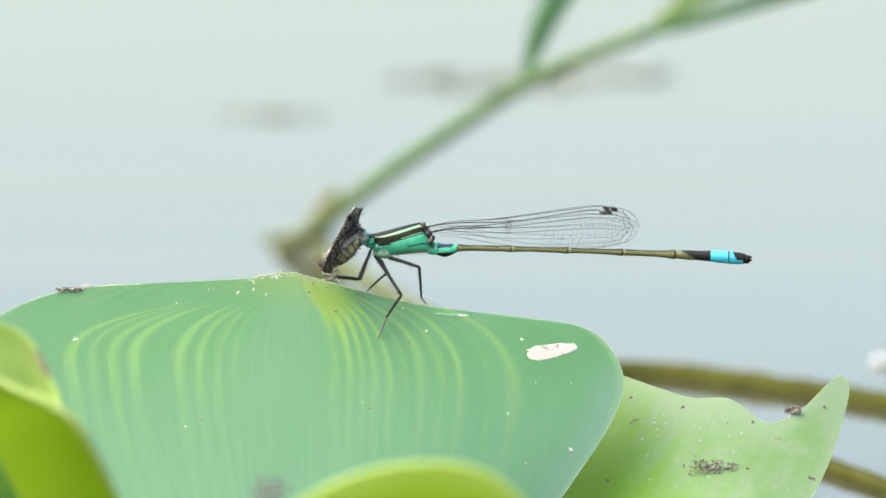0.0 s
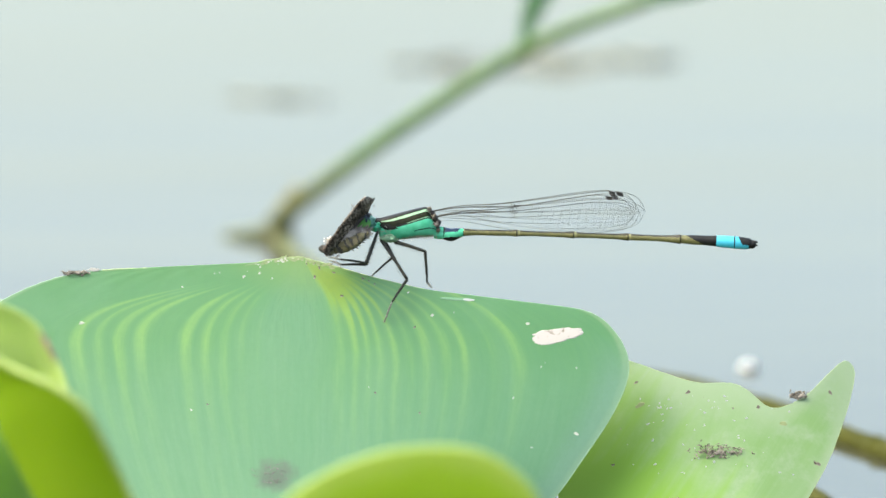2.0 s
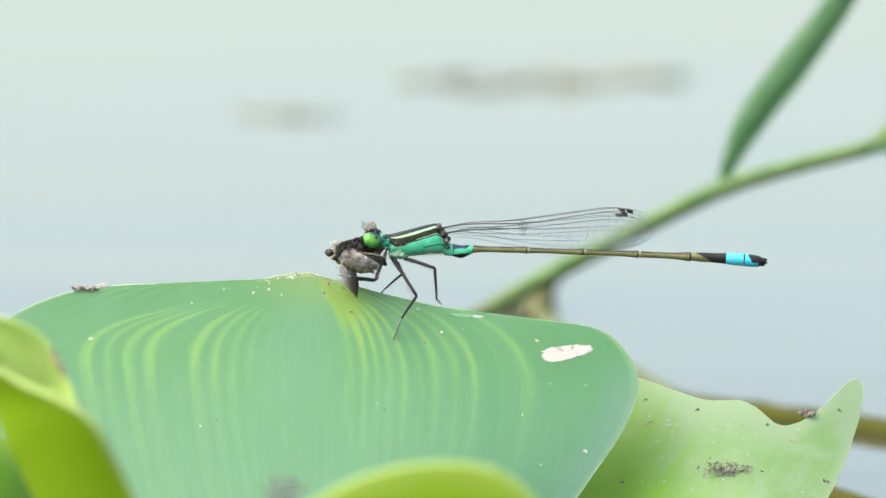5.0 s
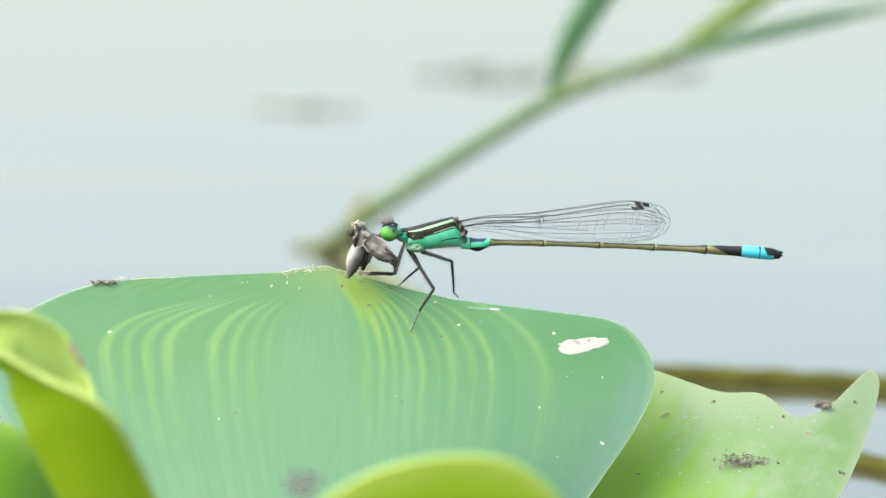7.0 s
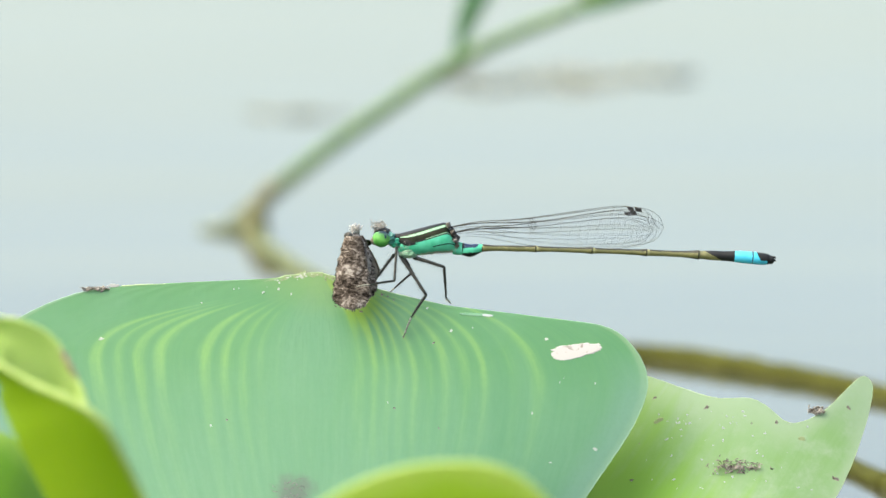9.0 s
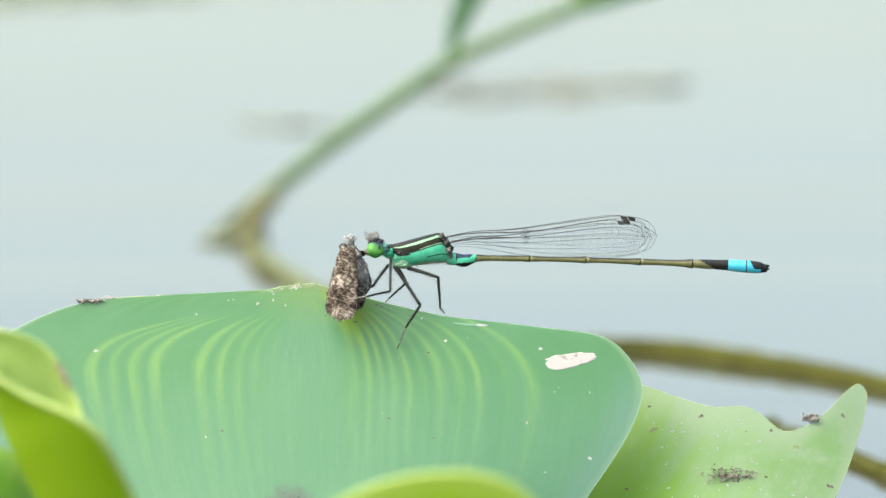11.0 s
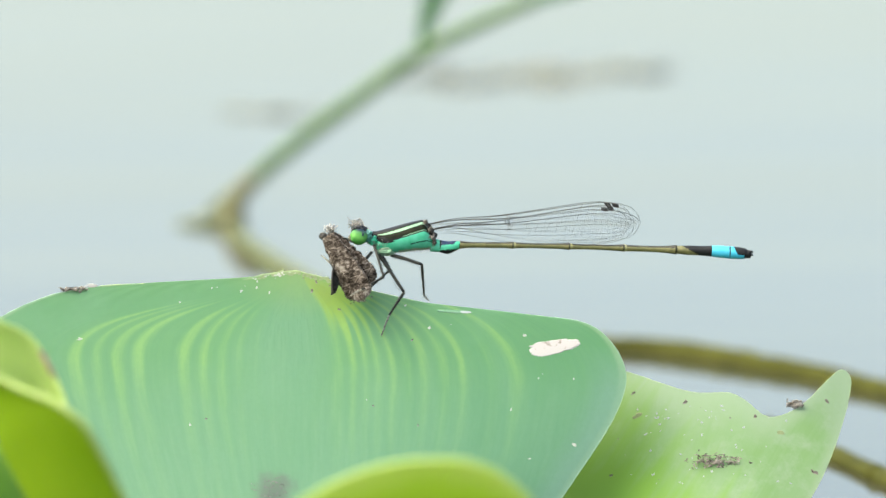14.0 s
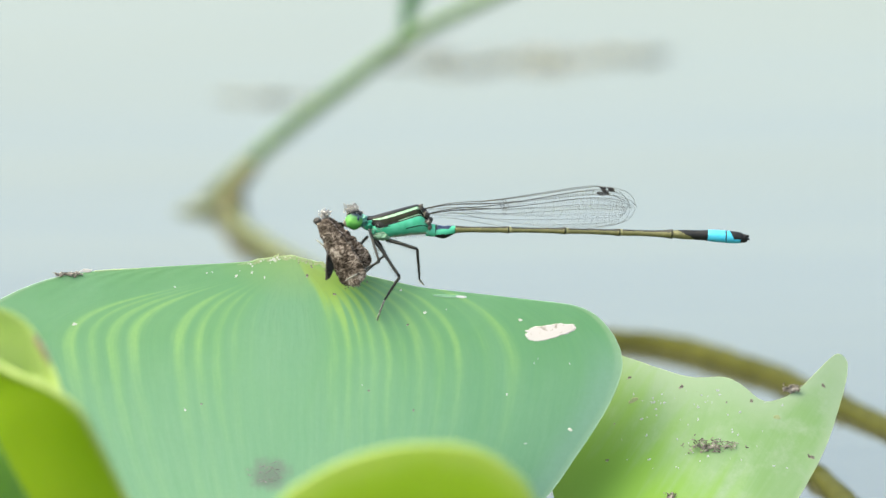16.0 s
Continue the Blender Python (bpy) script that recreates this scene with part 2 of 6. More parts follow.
    tip = n.ramp(n.math("DIVIDE", n.math("ADD", far, n.math("MULTIPLY", pz, 1.2)), 9.0), [(0.0, (1, 1, 1)), (0.75, (0, 0, 0))])
    col = n.mix(n.math("MULTIPLY", tip, 0.5), col, (0.205, 0.305, 0.095))
    rim = n.ramp(n.math("ADD", across, n.math("MULTIPLY", n.noise(co, 500.0, 3.0), 0.012)), [(0.978, (0, 0, 0)), (0.992, (1, 1, 1))])
    col = n.mix(n.math("MULTIPLY", rim, 0.7), col, (0.18, 0.30, 0.16))
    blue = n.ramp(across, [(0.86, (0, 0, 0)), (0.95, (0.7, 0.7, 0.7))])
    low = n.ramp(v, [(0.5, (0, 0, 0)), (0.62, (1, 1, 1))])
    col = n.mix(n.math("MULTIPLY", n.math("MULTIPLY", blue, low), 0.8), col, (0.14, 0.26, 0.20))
    grain = n.noise(co, 3000.0, 4.0)
    col = n.mix(n.ramp(grain, [(0.35, (0.12, 0.12, 0.12)), (0.6, (0, 0, 0))]), col, (0.06, 0.17, 0.07))
    height = n.math("ADD", n.math("MULTIPLY", hair, 0.5), n.math("MULTIPLY", fine, 0.8))
    return n.surface(col, 0.42, n.bump(height, 0.15, 0.00008), 0.5, sheer=0.22, sheer_color=(0.22, 0.42, 0.08))


M = {}
M["leaf"] = broad_leaf_material()
M["leaf_behind"] = leaf_material("pale_leaf", (0.122, 0.220, 0.082), (0.155, 0.252, 0.122), (0.195, 0.275, 0.175), (0.21, 0.29, 0.185), 22.0, 0.15, (0.22, 0.38, 0.12), 0.45, (0.3, 0.8))


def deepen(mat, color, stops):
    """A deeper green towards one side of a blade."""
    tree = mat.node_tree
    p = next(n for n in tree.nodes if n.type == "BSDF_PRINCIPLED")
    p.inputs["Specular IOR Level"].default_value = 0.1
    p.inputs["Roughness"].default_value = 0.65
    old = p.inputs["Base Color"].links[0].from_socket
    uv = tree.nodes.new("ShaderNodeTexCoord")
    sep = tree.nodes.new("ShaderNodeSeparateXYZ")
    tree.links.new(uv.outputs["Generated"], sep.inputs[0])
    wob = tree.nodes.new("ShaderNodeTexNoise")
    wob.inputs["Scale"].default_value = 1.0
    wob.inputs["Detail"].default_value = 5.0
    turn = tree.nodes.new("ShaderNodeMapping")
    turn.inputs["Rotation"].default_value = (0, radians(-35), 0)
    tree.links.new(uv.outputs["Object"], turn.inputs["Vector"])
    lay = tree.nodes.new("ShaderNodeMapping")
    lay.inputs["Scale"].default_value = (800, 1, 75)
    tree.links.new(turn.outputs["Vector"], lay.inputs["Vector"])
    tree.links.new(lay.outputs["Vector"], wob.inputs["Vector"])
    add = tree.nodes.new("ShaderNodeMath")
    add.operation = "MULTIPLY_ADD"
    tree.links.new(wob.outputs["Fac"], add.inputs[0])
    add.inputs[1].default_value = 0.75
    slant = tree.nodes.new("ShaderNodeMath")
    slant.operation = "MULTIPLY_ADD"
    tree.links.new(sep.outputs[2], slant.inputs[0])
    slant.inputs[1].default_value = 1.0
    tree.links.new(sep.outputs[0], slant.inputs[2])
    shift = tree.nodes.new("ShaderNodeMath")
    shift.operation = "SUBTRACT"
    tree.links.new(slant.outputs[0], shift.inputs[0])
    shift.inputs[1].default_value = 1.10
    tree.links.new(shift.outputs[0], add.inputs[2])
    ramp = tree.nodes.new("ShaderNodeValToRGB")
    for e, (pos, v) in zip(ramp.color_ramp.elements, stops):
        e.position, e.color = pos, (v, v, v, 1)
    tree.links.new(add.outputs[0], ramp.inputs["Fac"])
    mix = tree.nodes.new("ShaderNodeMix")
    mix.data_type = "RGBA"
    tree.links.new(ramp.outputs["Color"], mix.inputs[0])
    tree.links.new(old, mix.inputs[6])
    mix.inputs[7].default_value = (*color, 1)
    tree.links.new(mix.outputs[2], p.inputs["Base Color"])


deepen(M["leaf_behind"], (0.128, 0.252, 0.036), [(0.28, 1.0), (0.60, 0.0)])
M["leaf_front"] = leaf_material("young_leaf", (0.188, 0.318, 0.005), (0.225, 0.352, 0.008), (0.21, 0.335, 0.012), (0.30, 0.40, 0.08), 5.0, 0.5, (0.40, 0.58, 0.02), 0.6)
M["leaf_inner"] = leaf_material("young_leaf_inner_face", (0.215, 0.325, 0.06), (0.25, 0.36, 0.085), (0.235, 0.345, 0.09), (0.30, 0.40, 0.12), 5.0, 0.45, (0.42, 0.58, 0.08), 0.6)
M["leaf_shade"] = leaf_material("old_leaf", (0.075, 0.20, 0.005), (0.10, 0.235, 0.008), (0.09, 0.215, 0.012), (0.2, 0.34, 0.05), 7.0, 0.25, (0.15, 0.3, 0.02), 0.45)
M["stalk"] = speckled("stalk_green", (0.14, 0.28, 0.05), (0.24, 0.38, 0.09), 700, 0.45)


def stem_material():
    """Grey-green, going olive towards the rotting base."""
    n = Nodes("stem_green")
    co = n.add("ShaderNodeTexCoord").outputs["Object"]
    sep = n.add("ShaderNodeSeparateXYZ")
    n.link(co, sep.inputs[0])
    f = n.noise(co, 500.0, 5.0)
    along = n.math("ADD", n.math("MULTIPLY", sep.outputs[0], 1000 / 30.0), n.math("ADD", n.math("MULTIPLY", n.noise(co, 120.0), 0.3), 0.85))
    fresh = n.ramp(f, [(0.35, (0.052, 0.106, 0.034)), (0.65, (0.082, 0.142, 0.054))])
    col = n.mix(n.ramp(along, [(0.0, (0.9, 0.9, 0.9)), (0.36, (0, 0, 0))]), fresh, (0.060, 0.066, 0.024))
    return n.surface(col, 0.7, n.bump(f, 0.3, 0.00003), 0.2)


M["stem"] = stem_material()
M["blade"] = speckled("blade_green", (0.062, 0.178, 0.072), (0.096, 0.228, 0.100), 400, 0.5, sheer=0.2)
M["blade_young"] = speckled("young_blade_green", (0.19, 0.31, 0.085), (0.25, 0.37, 0.13), 400, 0.5, sheer=0.3)
M["runner"] = speckled("wet_olive_stem", (0.028, 0.031, 0.003), (0.052, 0.056, 0.009), 300, 0.7, spec=0.08)
M["knot"] = speckled("rotten_sheath", (0.066, 0.066, 0.018), (0.110, 0.108, 0.040), 400, 0.7)
M["stub"] = speckled("wet_grey_stalk", (0.112, 0.138, 0.085), (0.155, 0.182, 0.125), 300, 0.7, spec=0.2)
M["root"] = speckled("wet_green_stem", (0.070, 0.086, 0.036), (0.105, 0.124, 0.060), 300, 0.7, spec=0.1)
M["weed"] = speckled("floating_weed", (0.148, 0.163, 0.135), (0.178, 0.193, 0.160), 300, 0.7, spec=0.2)
M["foam"] = speckled("white_foam", (0.28, 0.31, 0.31), (0.37, 0.395, 0.395), 900, 0.6, spec=0.3)
M["white"] = speckled("dried_white", (0.17, 0.145, 0.11), (0.37, 0.36, 0.34), 2500, 0.9, low=0.34, high=0.44, spec=0.15)
M["dirt"] = speckled("dry_grey_litter", (0.05, 0.043, 0.034), (0.31, 0.285, 0.245), 3500, 0.9, spec=0.15, low=0.4, high=0.62)
M["husk"] = speckled("pale_husk", (0.34, 0.37, 0.30), (0.50, 0.52, 0.46), 6000, 0.9, spec=0.15)
M["green"] = speckled("thorax_green", (0.028, 0.315, 0.168), (0.085, 0.440, 0.280), 1500, 0.45, spec=0.3)
def eye_material():
    n = Nodes("eye_green")
    tc = n.add("ShaderNodeTexCoord")
    sep = n.add("ShaderNodeSeparateXYZ")
    n.link(tc.outputs["Generated"], sep.inputs[0])
    f = n.math("ADD", sep.outputs[2], n.math("MULTIPLY", n.math("SUBTRACT", n.noise(tc.outputs["Object"], 2500.0), 0.5), 0.35))
    f = n.math("ADD", f, n.math("MULTIPLY", n.math("SUBTRACT", sep.outputs[0], 0.5), 0.3))
    col = n.ramp(f, [(0.2, (0.05, 0.22, 0.04)), (0.5, (0.085, 0.27, 0.05)), (0.78, (0.06, 0.20, 0.06)), (0.9, (0.015, 0.03, 0.045))])
    return n.surface(col, 0.5, n.bump(n.noise(tc.outputs["Object"], 9000.0, 1.0), 0.4, 0.00002), 0.2)


M["lime"] = eye_material()
M["pale"] = speckled("stripe_green", (0.12, 0.25, 0.15), (0.19, 0.32, 0.21), 3000, 0.5, spec=0.3)
M["bronze"] = speckled("bronze_stripe", (0.002, 0.004, 0.0015), (0.011, 0.015, 0.006), 2600, 0.45, spec=0.08)
M["black"] = speckled("black_shell", (0.003, 0.004, 0.004), (0.012, 0.013, 0.013), 4000, 0.5, spec=0.2)
M["navy"] = speckled("dark_blue_shell", (0.004, 0.010, 0.03), (0.010, 0.028, 0.075), 4000, 0.35, spec=0.3)
M["olive"] = speckled("olive_shell", (0.078, 0.082, 0.027), (0.148, 0.144, 0.058), 5000, 0.4, spec=0.35)
M["olive_dark"] = speckled("dark_olive_shell", (0.010, 0.010, 0.004), (0.030, 0.028, 0.011), 5000, 0.4, spec=0.35)
M["olive_pale"] = speckled("pale_olive_ring", (0.16, 0.16, 0.065), (0.24, 0.235, 0.11), 5000, 0.4, spec=0.35)
M["blue"] = speckled("tail_blue", (0.020, 0.328, 0.468), (0.047, 0.390, 0.515), 4000, 0.4)
M["leg"] = speckled("leg_dark", (0.005, 0.006, 0.005), (0.026, 0.028, 0.021), 6000, 0.5, spec=0.25)
M["leg_pale"] = speckled("leg_pale", (0.07, 0.072, 0.055), (0.27, 0.275, 0.23), 6000, 0.5, spec=0.3)
M["vein"] = speckled("wing_vein", (0.013, 0.012, 0.010), (0.050, 0.045, 0.037), 6000, 0.5, spec=0.2)
M["mark"] = speckled("wing_mark", (0.008, 0.008, 0.008), (0.03, 0.03, 0.03), 5000, 0.6, spec=0.1)
def moth_wing_material():
    """Grey-brown scales in broken cross bands."""
    n = Nodes("mottled_scales")
    co = n.add("ShaderNodeTexCoord").outputs["Object"]
    warp = n.noise(co, 700.0, 3.0)
    sep = n.add("ShaderNodeSeparateXYZ")
    n.link(co, sep.inputs[0])
    band = n.math("SINE", n.math("ADD", n.math("MULTIPLY", sep.outputs[0], 5200.0), n.math("MULTIPLY", warp, 14.0)))
    spots = n.noise(n.mapped(co, (1.35, 1.0, 0.85)), 1750.0, 5.0, 0.62)
    spots.node.inputs["Distortion"].default_value = 2.2
    patch = n.noise(co, 620.0, 3.0, 0.6)
    f = n.math("ADD", n.math("MULTIPLY", spots, 0.62), n.math("ADD", n.math("MULTIPLY", patch, 0.36), n.math("ADD", n.math("MULTIPLY", band, 0.02), 0.01)))
    col = n.ramp(f, [(0.41, (0.009, 0.007, 0.005)), (0.48, (0.046, 0.037, 0.029)), (0.55, (0.120, 0.100, 0.082)), (0.63, (0.31, 0.28, 0.245))])
    return n.surface(col, 0.95, n.bump(spots, 0.25, 0.00003), 0.1)


M["moth_wing"] = moth_wing_material()
M["moth_grey"] = speckled("grey_hindwing", (0.080, 0.071, 0.054), (0.200, 0.185, 0.150), 1300, 0.7, 0.4, spec=0.2, sheer=0.25)
M["moth_plain"] = speckled("dark_brown_fringe", (0.020, 0.017, 0.012), (0.075, 0.065, 0.048), 2500, 0.8, 0.4, spec=0.1)
M["moth_under"] = speckled("dark_underwing", (0.012, 0.012, 0.010), (0.07, 0.068, 0.06), 3000, 0.7, 0.4, spec=0.25)
def hindwing_material():
    n = Nodes("pale_hindwing")
    co = n.add("ShaderNodeTexCoord").outputs["Object"]
    sep = n.add("ShaderNodeSeparateXYZ")
    n.link(co, sep.inputs[0])
    f = n.math("ADD", n.math("MULTIPLY", sep.outputs[0], 230.0), n.math("MULTIPLY", sep.outputs[2], 420.0))
    f = n.math("ADD", f, n.math("MULTIPLY", n.noise(co, 1500.0, 3.0), 0.3))
    col = n.ramp(f, [(0.3, (0.30, 0.295, 0.29)), (0.7, (0.06, 0.055, 0.05)), (1.0, (0.012, 0.011, 0.01))])
    return n.surface(col, 0.6, n.bump(n.noise(co, 4000.0), 0.3, 0.00003), 0.3)


M["moth_white"] = hindwing_material()
M["moth_fur"] = speckled("grey_brown_scales", (0.050, 0.043, 0.036), (0.42, 0.385, 0.345), 1500, 0.95, 0.9, 0.0001, 0.15, 0.38, 0.62)
M["belly"] = speckled("olive_belly", (0.030, 0.026, 0.014), (0.20, 0.175, 0.095), 2200, 0.6, 0.4, spec=0.25)
M["moth_fringe"] = speckled("pale_brown_fringe", (0.08, 0.07, 0.055), (0.20, 0.18, 0.15), 4000, 0.95, 0.6, spec=0.1)
M["moth_tuft"] = speckled("pale_fur", (0.16, 0.15, 0.13), (0.32, 0.31, 0.28), 4000, 0.95, 0.8, 0.0001, 0.1)


def membrane():
    n = Nodes("wing_membrane")
    tr = n.add("ShaderNodeBsdfTransparent")
    tr.inputs[0].default_value = (0.985, 0.985, 0.982, 1)
    gl = n.add("ShaderNodeBsdfGlossy")
    gl.inputs["Roughness"].default_value = 0.25
    gl.inputs["Color"].default_value = (0.8, 0.8, 0.8, 1)
    m = n.add("ShaderNodeMixShader")
    m.inputs[0].default_value = 0.03
    n.link(tr.outputs[0], m.inputs[1])
    n.link(gl.outputs[0], m.inputs[2])
    n.link(m.outputs[0], n.out.inputs["Surface"])
    return n.mat


M["membrane"] = membrane()
M["rim"] = speckled("pale_margin", (0.18, 0.275, 0.105), (0.245, 0.33, 0.155), 900, 0.5)
M["rim_side"] = speckled("pale_green_margin", (0.14, 0.27, 0.145), (0.19, 0.315, 0.19), 900, 0.5)
M["rim_young"] = speckled("young_margin", (0.265, 0.385, 0.085), (0.33, 0.43, 0.14), 900, 0.6, sheer=0.15, spec=0.2)
M["dry"] = speckled("withered_brown", (0.13, 0.10, 0.06), (0.27, 0.22, 0.16), 1800, 0.8, spec=0.15)
M["spot"] = speckled("beige_spot", (0.20, 0.26, 0.12), (0.27, 0.30, 0.17), 2500, 0.8, spec=0.1)
M["crumb"] = speckled("dry_crumb", (0.19, 0.265, 0.115), (0.29, 0.34, 0.20), 2500, 0.8, spec=0.1)
M["film"] = speckled("dried_film", (0.080, 0.215, 0.10), (0.17, 0.29, 0.19), 1100, 0.4, low=0.42, high=0.62)
M["raft"] = speckled("drifting_weed", (0.112, 0.142, 0.070), (0.145, 0.176, 0.094), 300, 0.7, spec=0.2)
M["plate"] = speckled("brown_plate", (0.03, 0.024, 0.018), (0.20, 0.185, 0.15), 3200, 0.6, 0.6, spec=0.2)
M["temple"] = speckled("blue_green_temple", (0.03, 0.13, 0.11), (0.09, 0.27, 0.20), 3500, 0.45, 0.4)
M["moth_down"] = speckled("white_down", (0.26, 0.25, 0.22), (0.42, 0.41, 0.38), 3000, 0.95, 0.6, spec=0.1)


def water_material():
    n = Nodes("murky_water")
    co = n.add("ShaderNodeTexCoord").outputs["Object"]
    wide = n.noise(n.mapped(co, (3, 9, 1)), 1.0, 3.0)
    col = n.ramp(wide, [(0.35, (0.032, 0.033, 0.019)), (0.65, (0.046, 0.048, 0.029))])
    ripple = n.noise(n.mapped(co, (14, 40, 1)), 1.0, 3.0)
    swell = n.noise(n.mapped(co, (5, 22, 1)), 1.0, 2.0)
    wide_swell = n.noise(n.mapped(co, (1.6, 8, 1)), 1.0, 1.0)
    height = n.math("ADD", n.math("MULTIPLY", ripple, 0.4), n.math("ADD", n.math("MULTIPLY", swell, 1.6), n.math("MULTIPLY", wide_swell, 7.0)))
    mat = n.surface(col, 0.0, n.bump(height, 0.035, 0.004), 0.5)
    p = next(x for x in n.tree.nodes if x.type == "BSDF_PRINCIPLED")
    p.inputs["IOR"].default_value = 1.33
    return mat


M["water"] = water_material()


# ---- mesh helpers ----
def curve_point(pts, u):
    """The point at u (0 to 1) on a smooth line through pts."""
    n = len(pts) - 1
    x = min(max(u, 0.0), 1.0) * n
    i = min(int(x), n - 1)
    f = x - i
    p1, p2 = Vector(pts[i]), Vector(pts[i + 1])
    p0 = Vector(pts[i - 1]) if i else p1 * 2 - p2
    p3 = Vector(pts[i + 2]) if i + 2 <= n else p2 * 2 - p1
    return 0.5 * (2 * p1 + (p2 - p0) * f + (2 * p0 - 5 * p1 + 4 * p2 - p3) * f * f + (3 * p1 - p0 - 3 * p2 + p3) * f ** 3)


def number_at(values, u):
    n = len(values) - 1
    x = min(max(u, 0.0), 1.0) * n
    i = min(int(x), n - 1)
    return values[i] + (values[i + 1] - values[i]) * (x - i)


def part(name, bm, material, parent=None, label="", unit=MM, smooth=True):
    """Links a bmesh, in millimetres, as one mesh object under its thing."""
    bmesh.ops.scale(bm, vec=(unit,) * 3, verts=bm.verts)
    me = bpy.data.meshes.new(name)
    bm.to_mesh(me)
    bm.free()
    for m in material if isinstance(material, (list, tuple)) else [material]:
        me.materials.append(m)
    if smooth:
        me.polygons.foreach_set("use_smooth", [True] * len(me.polygons))
    ob = new(name, me)
    ob.parent = parent
    if label:
        ob["label"] = label
    return ob


def thing(name, label, category, m=None, group="", kind=""):
    ob = new(name)
    ob.empty_display_size = 0.002
    ob.matrix_world = m if m is not None else LEAN
    return tagged(ob, label, category, group, kind)


def tube_into(bm, pts, radii, seg=10, steps=24, flat=1.0, material=0, rough=0.0):
    """A tube along a smooth line; radii are spread evenly; flat squeezes it in depth."""
    rings = []
    for k in range(steps + 1):
        u = k / steps
        p = curve_point(pts, u)
        d = (curve_point(pts, min(u + 0.01, 1)) - curve_point(pts, max(u - 0.01, 0))).normalized()
        a = d.cross(Vector((0, 1, 0)))
        if a.length < 0.05:
            a = d.cross(Vector((0, 0, 1)))
        a.normalize()
        b = d.cross(a).normalized()
        r = number_at(radii, u)
        ring = []
        for j in range(seg):
            w = 2 * math.pi * j / seg
            q = p + a * (math.cos(w) * r) + b * (math.sin(w) * r * flat)
            if rough:
                q += noise.noise_vector(q * 3.0) * rough
            ring.append(bm.verts.new(q))
        rings.append(ring)
    for k in range(steps):
        for j in range(seg):
            f = bm.faces.new((rings[k][j], rings[k][(j + 1) % seg], rings[k + 1][(j + 1) % seg], rings[k + 1][j]))
            f.material_index = material
    for ring in (rings[0], rings[-1]):
        f = bm.faces.new(ring)
        f.material_index = material
    return rings


def tube(pts, radii, seg=10, steps=24, flat=1.0, rough=0.0):
    bm = bmesh.new()
    tube_into(bm, pts, radii, seg, steps, flat, 0, rough)
    bmesh.ops.recalc_face_normals(bm, faces=bm.faces)
    return bm


def blob(centre, size, rough=0.0, sub=3, freq=2.0, turn=0.0):
    bm = bmesh.new()
    bmesh.ops.create_icosphere(bm, subdivisions=sub, radius=1.0)
    rot = Matrix.Rotation(radians(turn), 3, "Y")
    for v in bm.verts:
        k = 1 + rough * noise.noise(v.co * freq + Vector(centre))
        v.co = rot @ Vector((v.co.x * size[0] * k, v.co.y * size[1] * k, v.co.z * size[2] * k)) + Vector(centre)
    return bm


def sheet(name, fn, ns, nt, material, parent, thick=0.35, label=""):
    """A blade: fn(s, t) gives its point in millimetres, s and t from 0 to 1."""
    bm = bmesh.new()
    uv = bm.loops.layers.uv.new("blade")
    grid = [[bm.verts.new(fn(i / ns, j / nt)) for i in range(ns + 1)] for j in range(nt + 1)]
    for j in range(nt):
        for i in range(ns):
            f = bm.faces.new((grid[j][i], grid[j][i + 1], grid[j + 1][i + 1], grid[j + 1][i]))
            for lo, (x, y) in zip(f.loops, ((i, j), (i + 1, j), (i + 1, j + 1), (i, j + 1))):
                lo[uv].uv = (x / ns, y / nt)
    bmesh.ops.remove_doubles(bm, verts=bm.verts, dist=0.002)
    ob = part(name, bm, material, parent, label)
    so = ob.modifiers.new("thickness", "SOLIDIFY")
    so.thickness = thick * MM
    so.offset = 0
    edge = ob.modifiers.new("crisp_edge", "EDGE_SPLIT")
    edge.split_angle = radians(50)
    return ob


def rim_line(outline, radius, material, parent, u0=0.0, u1=1.0, steps=90):
    """The thickened pale margin of a blade."""
    pts = [curve_point(outline, u0 + (u1 - u0) * k / 40) for k in range(41)]
    return part("rim", tube(pts, [radius * 0.8, radius, radius, radius * 0.8], 6, steps, 1, 0.03), material, parent, "pale thickened margin")


# ---- the setting ----
def build_water():
    bm = bmesh.new()
    bmesh.ops.create_grid(bm, x_segments=1, y_segments=1, size=400.0)
    ob = part("water", bm, M["water"], None, unit=1.0, smooth=False)
    ob.location.z = WATER
    tagged(ob, "pale grey murky pond water with soft ripples", "water", kind="structure")


build_water()


# ---- leaves of the water hyacinth ----
RIGHT = [(-8.70, 0.00, -1.30), (-6.36, 0.00, -1.92), (-2.68, 0.00, -2.97), (2.76, 0.00, -4.14), (9.04, 0.00, -4.81), (12.80, 0.00, -5.44), (14.81, 0.00, -7.15), (15.61, 0.00, -9.50), (14.69, 0.00, -12.30), (12.38, 0.00, -15.86), (9.04, 0.00, -20.04), (2.76, 0.00, -25.06), (-7.70, 0.00, -27.99)]
LEFT = [(-8.70, 0.00, -1.30), (-10.84, 0.00, -1.55), (-13.14, 0.00, -2.01), (-16.90, 0.00, -2.13), (-22.76, 0.00, -2.26), (-26.95, 0.00, -2.97), (-30.71, 0.00, -4.64), (-33.01, 0.00, -6.65), (-33.64, 0.00, -8.95), (-32.59, 0.00, -12.30), (-29.25, 0.00, -16.90), (-22.55, 0.00, -22.97), (-7.70, 0.00, -27.99)]
TIP, FOOT = Vector((-8.70, 0.00, -1.30)), Vector((-7.70, 0.00, -27.99))


